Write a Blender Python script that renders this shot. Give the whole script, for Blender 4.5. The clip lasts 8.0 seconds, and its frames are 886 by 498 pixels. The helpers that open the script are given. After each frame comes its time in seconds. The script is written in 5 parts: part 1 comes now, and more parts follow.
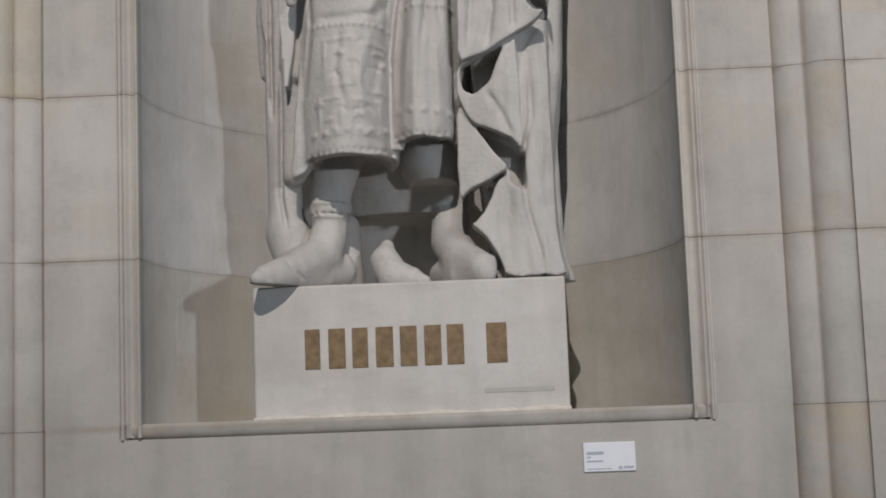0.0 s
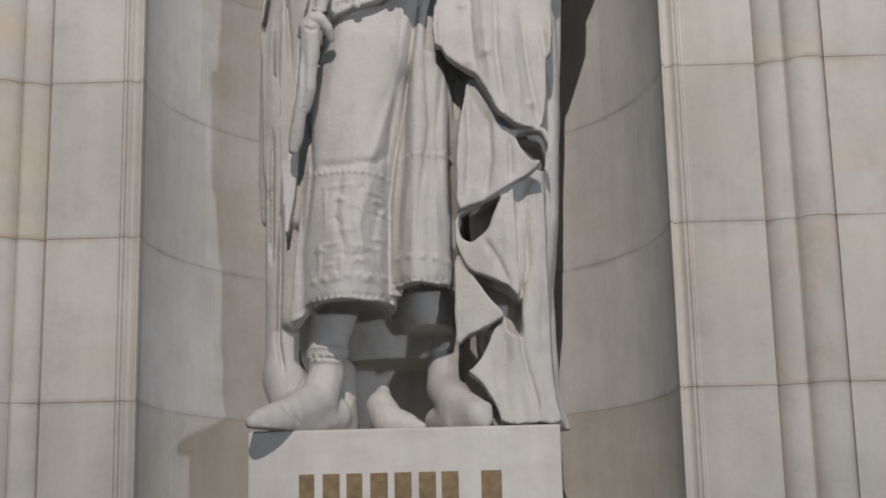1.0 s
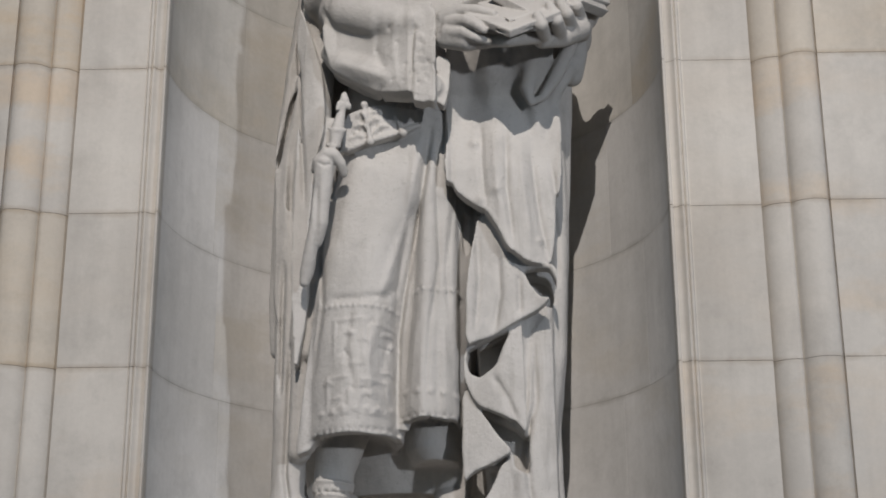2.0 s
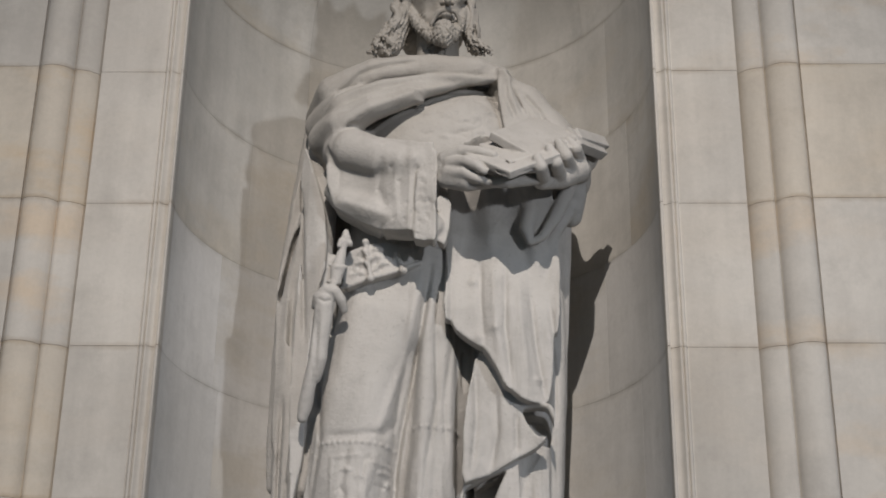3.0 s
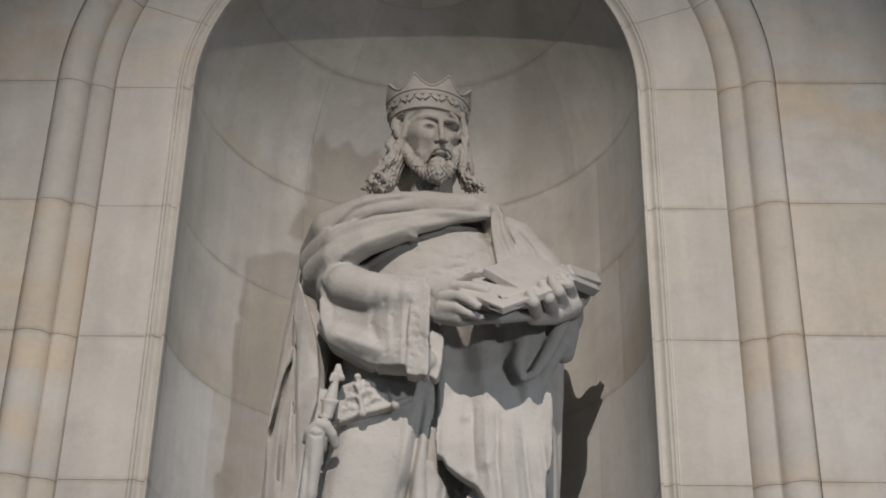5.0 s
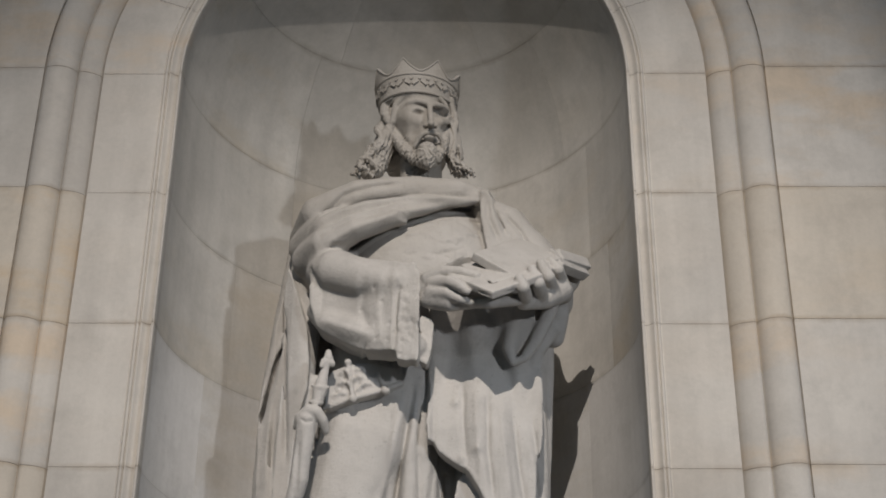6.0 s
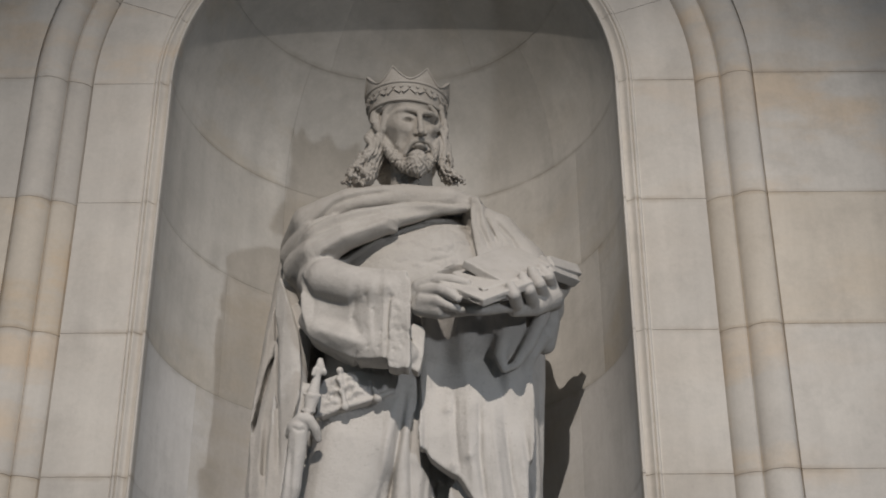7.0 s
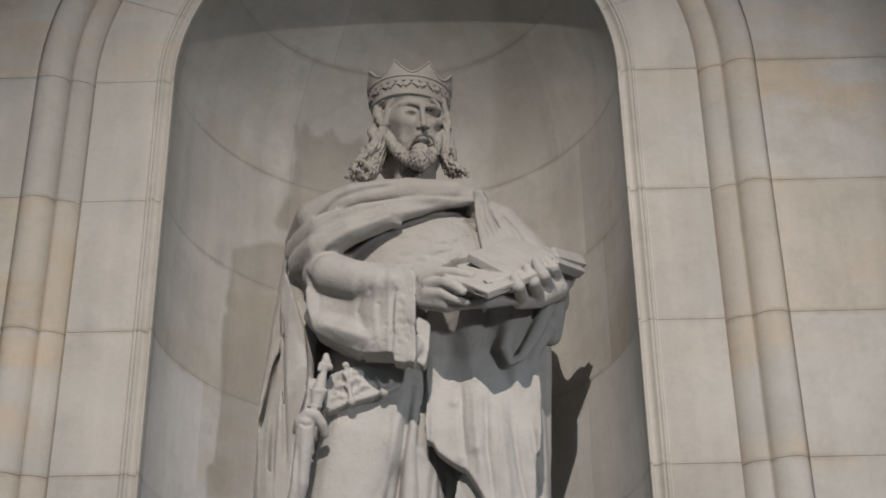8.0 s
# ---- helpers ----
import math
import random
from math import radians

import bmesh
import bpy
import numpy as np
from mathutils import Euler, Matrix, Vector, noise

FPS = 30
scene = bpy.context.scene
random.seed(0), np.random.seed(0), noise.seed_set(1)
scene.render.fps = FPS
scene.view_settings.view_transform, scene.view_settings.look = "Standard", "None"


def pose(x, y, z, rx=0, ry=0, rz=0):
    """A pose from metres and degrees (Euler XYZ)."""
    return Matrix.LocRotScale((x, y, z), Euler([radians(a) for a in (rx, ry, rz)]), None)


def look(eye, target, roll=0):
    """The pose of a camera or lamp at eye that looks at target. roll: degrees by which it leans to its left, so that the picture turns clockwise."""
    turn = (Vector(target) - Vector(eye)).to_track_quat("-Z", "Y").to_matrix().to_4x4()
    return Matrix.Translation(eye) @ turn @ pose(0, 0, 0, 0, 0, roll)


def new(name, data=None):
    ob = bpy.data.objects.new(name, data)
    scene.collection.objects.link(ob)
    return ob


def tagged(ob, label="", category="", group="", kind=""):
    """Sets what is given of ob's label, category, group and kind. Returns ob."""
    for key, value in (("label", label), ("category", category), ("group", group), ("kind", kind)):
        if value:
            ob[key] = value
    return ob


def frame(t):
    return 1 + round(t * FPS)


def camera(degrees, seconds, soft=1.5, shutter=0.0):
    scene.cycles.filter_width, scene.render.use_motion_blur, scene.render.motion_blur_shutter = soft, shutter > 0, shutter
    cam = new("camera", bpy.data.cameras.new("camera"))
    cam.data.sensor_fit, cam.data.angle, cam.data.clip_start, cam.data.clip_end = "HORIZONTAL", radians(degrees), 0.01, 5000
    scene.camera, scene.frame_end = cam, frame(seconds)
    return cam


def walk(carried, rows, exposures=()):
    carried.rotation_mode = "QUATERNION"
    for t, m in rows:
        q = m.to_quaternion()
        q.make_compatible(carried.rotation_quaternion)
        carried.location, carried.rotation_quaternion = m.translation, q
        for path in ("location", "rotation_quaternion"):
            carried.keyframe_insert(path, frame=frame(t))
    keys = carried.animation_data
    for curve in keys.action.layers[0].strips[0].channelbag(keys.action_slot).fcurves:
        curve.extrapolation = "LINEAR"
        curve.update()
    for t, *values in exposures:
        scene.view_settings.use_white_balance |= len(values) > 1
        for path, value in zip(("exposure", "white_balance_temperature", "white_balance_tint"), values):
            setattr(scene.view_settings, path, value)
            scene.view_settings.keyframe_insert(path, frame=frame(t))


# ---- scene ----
cam = camera(34.1, 8.0, soft=1.8)
PATH = [
    (0, (0.219, -4.184, 1.619), (0.16, -2.199, 1.855), -2.1),
    (0.5, (0.205, -4.202, 1.618), (0.16, -2.231, 1.952), -1.7),
    (1, (0.195, -4.218, 1.617), (0.158, -2.266, 2.051), -1.3),
    (1.5, (0.194, -4.235, 1.615), (0.157, -2.301, 2.124), -0.9),
    (2, (0.193, -4.243, 1.615), (0.148, -2.34, 2.227), -0.3),
    (2.2, (0.196, -4.246, 1.616), (0.148, -2.356, 2.269), -0.3),
    (3.3, (0.224, -4.289, 1.624), (0.17, -2.47, 2.453), 0.9),
    (3.5, (0.226, -4.293, 1.624), (0.175, -2.489, 2.487), 0.7),
    (4, (0.221, -4.294, 1.616), (0.174, -2.528, 2.555), 0.9),
    (4.5, (0.213, -4.283, 1.61), (0.169, -2.53, 2.571), 1.1),
    (6, (0.222, -4.284, 1.609), (0.191, -2.517, 2.546), 0.5),
    (6.5, (0.22, -4.285, 1.609), (0.199, -2.521, 2.55), 0.2),
    (7, (0.224, -4.297, 1.61), (0.205, -2.533, 2.554), -0.1),
    (7.5, (0.227, -4.3, 1.612), (0.205, -2.536, 2.554), -0.2),
    (8, (0.243, -4.298, 1.617), (0.21, -2.529, 2.55), -0.8),
]
walk(cam, [(t, look(eye, target, roll)) for t, eye, target, roll in PATH], [(0.0, -0.08, 6450, 13), (1.0, -0.02, 6450, 13), (1.5, 0.08, 6450, 13), (2.0, 0.08, 6450, 13), (3.5, -0.06, 6700, 13), (8.0, -0.09, 6700, 13)])

# ---- light ----
# evening sky over the open square, and the floodlight that stands high opposite the niche
world = bpy.data.worlds.new("world")
scene.world = world
world.use_nodes = True
wn = world.node_tree
sky = wn.nodes.new("ShaderNodeTexSky")
sky.sky_type = "NISHITA"
sky.sun_disc = False
sky.sun_elevation = radians(24)
sky.sun_rotation = radians(20)
wn.nodes["Background"].inputs["Strength"].default_value = 0.05
wn.links.new(sky.outputs[0], wn.nodes["Background"].inputs["Color"])
flood = new("floodlight", bpy.data.lights.new("floodlight", "SPOT"))
flood.data.energy, flood.data.shadow_soft_size, flood.data.color = 2500.0, 0.035, (1.0, 0.94, 0.865)
flood.data.spot_size, flood.data.spot_blend = radians(38), 1.0
flood.matrix_world = look((-0.02, -7.5, 7.45), (0.1, 0.0, 3.05))
# a cooler floodlight that stands on a low mast off to one side of the niche
sidelight = new("side_floodlight", bpy.data.lights.new("side_floodlight", "SPOT"))
sidelight.data.energy, sidelight.data.shadow_soft_size, sidelight.data.color = 1150.0, 0.20, (0.86, 0.925, 1.0)
sidelight.data.spot_size, sidelight.data.spot_blend = radians(34), 1.0
sidelight.matrix_world = look((5.5, -8.5, 2.8), (0.2, 0.3, 2.95))

# ---- materials ----


class Nodes:
    """Short hand for building a procedural material."""

    def __init__(self, name):
        self.mat = bpy.data.materials.new(name)
        self.mat.use_nodes = True
        self.tree = self.mat.node_tree
        self.bsdf = self.tree.nodes["Principled BSDF"]
        self.coord = self.add("ShaderNodeTexCoord").outputs["Object"]

    def add(self, kind, **given):
        node = self.tree.nodes.new(kind)
        for key, value in given.items():
            node.inputs[key.replace("_", " ")].default_value = value
        return node

    def link(self, a, b):
        self.tree.links.new(a, b)

    def world_place(self):
        return self.add("ShaderNodeNewGeometry").outputs["Position"]

    def stretched(self, source, scale):
        m = self.add("ShaderNodeMapping")
        m.inputs["Scale"].default_value = scale
        self.link(source, m.inputs["Vector"])
        return m.outputs[0]

    def noise(self, source, scale, detail=4.0, rough=0.55):
        n = self.add("ShaderNodeTexNoise", Scale=scale, Detail=detail, Roughness=rough)
        self.link(source, n.inputs["Vector"])
        return n.outputs["Fac"]

    def ramp(self, source, a, b, lo=0.0, hi=1.0):
        r = self.add("ShaderNodeMapRange")
        r.inputs["From Min"].default_value, r.inputs["From Max"].default_value = a, b
        r.inputs["To Min"].default_value, r.inputs["To Max"].default_value = lo, hi
        self.link(source, r.inputs["Value"])
        return r.outputs[0]

    def mix(self, fac, a, b, blend="MIX"):
        m = self.tree.nodes.new("ShaderNodeMix")
        m.data_type, m.blend_type = "RGBA", blend
        for value, socket in ((fac, m.inputs[0]), (a, m.inputs[6]), (b, m.inputs[7])):
            if isinstance(value, bpy.types.NodeSocket):
                self.link(value, socket)
            else:
                socket.default_value = value if isinstance(value, float) else (*value, 1.0)
        return m.outputs[2]

    def math(self, op, a, b):
        m = self.tree.nodes.new("ShaderNodeMath")
        m.operation = op
        for value, socket in ((a, m.inputs[0]), (b, m.inputs[1])):
            if isinstance(value, bpy.types.NodeSocket):
                self.link(value, socket)
            else:
                socket.default_value = value
        return m.outputs[0]

    def finish(self, colour, rough, height=None, strength=0.3, distance=0.004):
        if isinstance(colour, bpy.types.NodeSocket):
            self.link(colour, self.bsdf.inputs["Base Color"])
        else:
            self.bsdf.inputs["Base Color"].default_value = (*colour, 1.0)
        self.bsdf.inputs["Roughness"].default_value = rough
        if height is not None:
            b = self.add("ShaderNodeBump", Strength=strength, Distance=distance)
            self.link(height, b.inputs["Height"])
            self.link(b.outputs[0], self.bsdf.inputs["Normal"])
        return self.mat


def stone(name, light, warm, grey, spread=1.0, rough=0.85, bed_stain=0.5):
    """Dressed limestone: a tone of its own for each block, warm iron stains, pale streaks, fine grain."""
    n = Nodes(name)
    place = n.world_place()
    rnd = n.add("ShaderNodeObjectInfo").outputs["Random"]
    tone = n.ramp(rnd, 0.0, 1.0, 0.0, 1.0)
    other = n.math("FRACT", n.math("MULTIPLY", rnd, 7.31), 0.0)
    cloud = n.noise(place, 2.3, 5.0, 0.6)
    grain = n.noise(place, 55.0, 6.0, 0.65)
    fine = n.noise(place, 260.0, 3.0, 0.6)
    streak = n.noise(n.stretched(place, (9.0, 9.0, 0.9)), 1.0, 5.0, 0.6)
    stain = n.noise(n.stretched(place, (1.0, 1.0, 2.4)), 1.7, 6.0, 0.62)
    col = n.mix(n.ramp(cloud, 0.38, 0.60, 0.0, 1.0), light, grey)
    col = n.mix(n.math("MULTIPLY", n.ramp(stain, 0.47, 0.62), n.ramp(other, 0.3, 0.9, 0.1, 1.0)), col, warm)
    smudge = n.noise(place, 7.5, 6.0, 0.7)
    col = n.mix(n.ramp(smudge, 0.50, 0.66, 0.0, 0.28), col, tuple(0.72 * v for v in grey))
    lift = n.ramp(tone, 0.0, 1.0, 1.0 - 0.15 * spread, 1.0 + 0.11 * spread)
    lift = n.math("MULTIPLY", lift, n.ramp(streak, 0.25, 0.75, 0.88, 1.08))
    lift = n.math("MULTIPLY", lift, n.ramp(grain, 0.25, 0.75, 0.95, 1.04))
    # rusty run-off along the bed joints, broken up
    split = n.add("ShaderNodeSeparateXYZ")
    n.link(place, split.inputs[0])
    along = n.math("FRACT", n.math("ADD", n.math("DIVIDE", n.math("SUBTRACT", split.outputs["Z"], 2.123), 0.494), 20.5), 0.0)
    near = n.math("MULTIPLY", n.math("ABSOLUTE", n.math("SUBTRACT", along, 0.5), 0.0), 0.494)
    near = n.math("ADD", near, n.ramp(n.noise(place, 18.0, 4.0, 0.6), 0.3, 0.7, -0.006, 0.006))
    bed = n.math("MULTIPLY", n.ramp(near, 0.002, 0.016, 1.0, 0.0), n.ramp(n.noise(place, 4.0, 3.0, 0.5), 0.38, 0.58, 0.06, bed_stain))
    col = n.mix(bed, col, tuple(0.62 * v for v in warm))
    value = n.add("ShaderNodeHueSaturation")
    n.link(col, value.inputs["Color"])
    n.link(lift, value.inputs["Value"])
    height = n.math("ADD", n.math("MULTIPLY", grain, 1.0), n.math("MULTIPLY", fine, 0.5))
    return n.finish(value.outputs[0], rough, height, 0.35, 0.002)


WALL_STONE = stone("wall_stone", (0.485, 0.458, 0.415), (0.485, 0.405, 0.315), (0.425, 0.40, 0.363), 0.32)
WARM_STONE = stone("warm_wall_stone", (0.472, 0.428, 0.362), (0.465, 0.362, 0.245), (0.43, 0.388, 0.33), 0.35)
NICHE_FOOT_STONE = stone("niche_foot_stone", (0.515, 0.492, 0.445), (0.445, 0.405, 0.335), (0.455, 0.432, 0.385), 0.4, bed_stain=0.3)
NICHE_PALE_STONE = stone("niche_pale_stone", (0.575, 0.562, 0.540), (0.50, 0.472, 0.425), (0.51, 0.498, 0.475), 0.45, bed_stain=0.5)
NICHE_STONE = stone("niche_stone", (0.525, 0.503, 0.462), (0.455, 0.412, 0.345), (0.445, 0.427, 0.392), 0.55, bed_stain=0.42)


def plain_mortar():
    n = Nodes("mortar")
    place = n.world_place()
    col = n.mix(n.ramp(n.noise(place, 30.0), 0.3, 0.7), (0.36, 0.33, 0.29), (0.44, 0.41, 0.36))
    return n.finish(col, 0.95, n.noise(place, 120.0), 0.4, 0.003)


MORTAR = plain_mortar()


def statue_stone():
    """Carved limestone: paler on the skirts, darker and browner towards the head, with runs, pits and blue-grey
    patches.
    """
    n = Nodes("statue_stone")
    place = n.world_place()
    cloud = n.noise(place, 3.5, 5.0, 0.6)
    patch = n.noise(place, 14.0, 6.0, 0.65)
    grain = n.noise(place, 70.0, 6.0, 0.7)
    fine = n.noise(place, 320.0, 3.0, 0.6)
    streak = n.noise(n.stretched(place, (22.0, 22.0, 2.4)), 1.0, 6.0, 0.65)
    split = n.add("ShaderNodeSeparateXYZ")
    n.link(place, split.inputs[0])
    col = n.mix(n.ramp(cloud, 0.32, 0.7), (0.50, 0.48, 0.452), (0.435, 0.415, 0.385))
    col = n.mix(n.ramp(patch, 0.5, 0.72, 0.0, 0.55), col, (0.38, 0.365, 0.345))
    # darker and browner with height, broken up by noise
    upper_tone = n.math("MULTIPLY", n.ramp(split.outputs["Z"], 3.45, 4.35), n.ramp(n.noise(place, 6.0, 5.0, 0.6), 0.25, 0.60, 0.55, 1.0))
    col = n.mix(upper_tone, col, (0.305, 0.280, 0.245))
    col = n.mix(n.ramp(streak, 0.55, 0.74, 0.0, 0.5), col, (0.30, 0.28, 0.25))
    col = n.mix(n.ramp(grain, 0.60, 0.72, 0.0, 0.5), col, (0.24, 0.225, 0.20))
    height = n.math("ADD", n.math("ADD", grain, n.math("MULTIPLY", fine, 0.4)), n.math("MULTIPLY", patch, 1.6))
    return n.finish(col, 0.85, height, 0.6, 0.005)


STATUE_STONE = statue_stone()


def mottled(name, a, b, rough, scale=40.0, metal=0.0, strength=0.2):
    n = Nodes(name)
    place = n.world_place()
    g = n.noise(place, scale, 5.0, 0.6)
    n.bsdf.inputs["Metallic"].default_value = metal
    return n.finish(n.mix(n.ramp(g, 0.3, 0.7), a, b), rough, g, strength, 0.002)


PLINTH_STONE = stone("plinth_stone", (0.57, 0.545, 0.51), (0.47, 0.435, 0.385), (0.51, 0.485, 0.45), 0.0, bed_stain=0.0)
GILT = mottled("worn_gilt", (0.13, 0.085, 0.04), (0.25, 0.17, 0.085), 0.6, 45.0, 0.15)
FAINT = mottled("worn_cut", (0.44, 0.42, 0.385), (0.40, 0.38, 0.35), 0.9, 80.0)
PLATE = mottled("white_plate", (0.74, 0.75, 0.78), (0.78, 0.79, 0.81), 0.4, 20.0, 0.0, 0.02)
INK = mottled("grey_ink", (0.38, 0.40, 0.46), (0.45, 0.47, 0.52), 0.6, 90.0)
MORTAR_PALE = mottled("pale_mortar", (0.60, 0.565, 0.50), (0.50, 0.46, 0.40), 0.95, 35.0, 0.0, 0.6)
PAVING = mottled("paving", (0.24, 0.23, 0.21), (0.31, 0.295, 0.27), 0.9, 3.0)

# ---- mesh helpers ----


def part(name, bm, material, parent=None, label=""):
    """One mesh object from a bmesh, under a parent."""
    me = bpy.data.meshes.new(name)
    bm.normal_update()
    for e in bm.edges:
        e.smooth = all(f.smooth for f in e.link_faces) and len(e.link_faces) > 1
    bm.to_mesh(me)
    bm.free()
    me.materials.append(material)
    ob = new(name, me)
    if parent is not None:
        ob.parent = parent
    return tagged(ob, label)


def empty(name, place=(0, 0, 0)):
    ob = new(name)
    ob.location = place
    return ob


def box(bm, x0, x1, y0, y1, z0, z1, bevel=0.0):
    vs = [bm.verts.new((x, y, z)) for z in (z0, z1) for y in (y0, y1) for x in (x0, x1)]
    fs = [bm.faces.new([vs[i] for i in q]) for q in ((0, 2, 3, 1), (4, 5, 7, 6), (0, 1, 5, 4), (2, 6, 7, 3), (0, 4, 6, 2), (1, 3, 7, 5))]
    if bevel:
        es = list({e for f in fs for e in f.edges})
        bmesh.ops.bevel(bm, geom=es, offset=bevel, segments=2, profile=0.5, affect="EDGES")
    return bm


def loft(bm, rings, smooth=()):
    """Bridges closed rings of places, with end caps."""
    made = [[bm.verts.new(p) for p in ring] for ring in rings]
    count = len(made[0])
    for a, b in zip(made, made[1:]):
        for i in range(count):
            j = (i + 1) % count
            f = bm.faces.new((a[i], a[j], b[j], b[i]))
            f.smooth = i in smooth
    bm.faces.new(list(reversed(made[0])))
    bm.faces.new(made[-1])
    return bm


# ---- the wall with its niche ----
R_NICHE, Y_NICHE, Z_SPRING = 0.7965, 0.03, 4.593
DEEP = 1.10
HALF = 0.795
COURSE = 0.494
JOINTS = [2.123 + COURSE * k for k in range(-4, 6)]
JOINTS[0] = 0.0
GAP = 0.0007

wall = tagged(empty("wall_facade"), "pale limestone ashlar wall with a round-headed niche", "wall", kind="structure")


def moulding_profile():
    """Distance outwards from the niche's edge, and depth: a thin fillet, a groove, a shallow hollow and a bead."""
    pts = [(0.0, 0.035), (0.0, -0.004), (0.002, -0.013), (0.0095, -0.013), (0.011, -0.006), (0.0125, 0.010), (0.016, 0.013)]
    for k in range(7):
        a = k / 6
        pts.append((0.017 + 0.027 * a, 0.012 - 0.024 * a + 0.006 * math.sin(math.pi * a)))
    pts += [(0.047, -0.002), (0.050, 0.003)]
    for k in range(6):
        a = math.pi * k / 5
        pts.append((0.057 - 0.006 * math.cos(a), 0.001 - 0.010 * math.sin(a)))
    pts += [(0.066, 0.004), (0.069, 0.0)]
    return pts


def roll(s0, s1, y0, y1, out, steps=9):
    """A rounded roll between two depths, bulging out by a little."""
    return [(s0 + (s1 - s0) * (0.5 - 0.5 * math.cos(math.pi * k / steps)), y0 + (y1 - y0) * k / steps - out * math.sin(math.pi * k / steps)) for k in range(steps + 1)]


def swell(s0, s1, y0, y1, steps=9):
    """A quarter round that comes forward as it goes outwards."""
    return [(s0 + (s1 - s0) * (1 - math.cos(math.pi / 2 * k / steps)), y0 + (y1 - y0) * math.sin(math.pi / 2 * k / steps)) for k in range(steps + 1)]


ROLLS = [(0.285, 0.004), (0.2865, 0.048)] + swell(0.287, 0.371, 0.050, -0.018) + [(0.3722, 0.010)] + roll(0.3735, 0.487, 0.004, -0.030, 0.040) + [(0.491, -0.027)]
INNER = moulding_profile() + [(0.285, 0.0)]
BACK = 0.13


def on_jamb(side, profile, z0, z1):
    ring = [(side * (HALF + s), y) for s, y in profile]
    ring += [(ring[-1][0], BACK), (ring[0][0] + (side * 0.02 if profile[0][0] < 0.01 else 0.0), BACK)]
    if ring[0] == ring[-1]:
        ring.pop()
    if side > 0:
        ring.reverse()
    return [[(x, y, z) for x, y in ring] for z in (z1, z0)]


def on_arch(profile, a0, a1, steps):
    rings = []
    for k in range(steps + 1):
        a = a0 + (a1 - a0) * k / steps
        ring = [((HALF + s) * math.cos(a), y, Z_SPRING + (HALF + s) * math.sin(a)) for s, y in profile]
        ring += [((HALF + profile[-1][0]) * math.cos(a), BACK, Z_SPRING + (HALF + profile[-1][0]) * math.sin(a)), ((HALF + 0.02) * math.cos(a), BACK, Z_SPRING + (HALF + 0.02) * math.sin(a))]
        if profile[0][0] > 0.1:
            r = HALF + profile[0][0]
            ring[-1] = (r * math.cos(a), BACK, Z_SPRING + r * math.sin(a))
        rings.append(ring)
    return rings


def course_stone(side, z0, inner=False):
    """Some courses are of a yellower bed of the quarry."""
    warm = (3.60, 2.61) if side < 0 else (3.60,)
    return WARM_STONE if not inner and any(abs(z0 - z) < 0.02 for z in warm) else WALL_STONE


def facade_stones():
    for name, profile in (("jamb_stone", INNER), ("roll_stone", ROLLS)):
        smooth = set(range(2, len(profile) - 2))
        for side in (-1, 1):
            for z0, z1 in zip(JOINTS, JOINTS[1:]):
                if z1 > Z_SPRING + 0.01:
                    continue
                low = z0 + GAP
                if name == "jamb_stone" and z0 < 2.0:
                    continue
                bm = bmesh.new()
                loft(bm, on_jamb(side, profile, low, z1 - GAP), smooth)
                bmesh.ops.recalc_face_normals(bm, faces=bm.faces)
                part(name, bm, course_stone(side, z0, name == "jamb_stone"), wall)
        cuts = 9
        for k in range(cuts):
            g = 0.0007 / HALF
            a0, a1 = math.pi * k / cuts + g, math.pi * (k + 1) / cuts - g
            bm = bmesh.new()
            loft(bm, on_arch(profile, a0, a1, 10), smooth)
            bmesh.ops.recalc_face_normals(bm, faces=bm.faces)
            part("arch_stone", bm, WALL_STONE, wall)


R_OUT = HALF + 0.489
Y_OUT = -0.042
X_FAR, Z_TOP = 9.0, 8.0


def outer_stones():
    """Ashlar of the outer face, course by course, cut round the arch."""
    rng = random.Random(4)
    z_list = JOINTS + [JOINTS[-1] + COURSE * k for k in range(1, 6)]
    for row, (z0, z1) in enumerate(zip(z_list, z_list[1:])):
        for side in (-1, 1):
            cuts = [0.95 + 0.35 * rng.random() if row % 2 else 0.45 + 0.3 * rng.random()]
            while cuts[-1] < X_FAR:
                cuts.append(cuts[-1] + 0.9 + 0.5 * rng.random())
            starts = [0.0] + cuts
            for n, (u0, u1) in enumerate(zip(starts, starts[1:])):
                u1 = min(u1, X_FAR - R_OUT)
                if u1 - u0 < 0.05:
                    continue
                bm = bmesh.new()
                a, b = z0 + GAP, z1 - GAP
                if n == 0:
                    # the stone beside the rolls follows the arch
                    levels = [a + (b - a) * k / 8 for k in range(9)]
                    left = []
                    for z in levels:
                        h = z - Z_SPRING
                        left.append(math.sqrt(max(R_OUT ** 2 - h * h, 0.0)) if h > 0 else R_OUT)
                    if left[-1] <= 0.02:
                        left = [max(q, 0.004) for q in left]
                    outline = [(q, z) for q, z in zip(left, levels)] + [(R_OUT + u1 - GAP, b), (R_OUT + u1 - GAP, a)]
                else:
                    outline = [(R_OUT + u0 + GAP, a), (R_OUT + u0 + GAP, b), (R_OUT + u1 - GAP, b), (R_OUT + u1 - GAP, a)]
                outline = [(side * p, z) for p, z in outline]
                front = [(p, Y_OUT, z) for p, z in outline]
                back = [(p, BACK, z) for p, z in outline]
                loft(bm, [front, back])
                bmesh.ops.recalc_face_normals(bm, faces=bm.faces)
                part("ashlar_block", bm, course_stone(side, z0), wall)


Z_BASE = 1.141


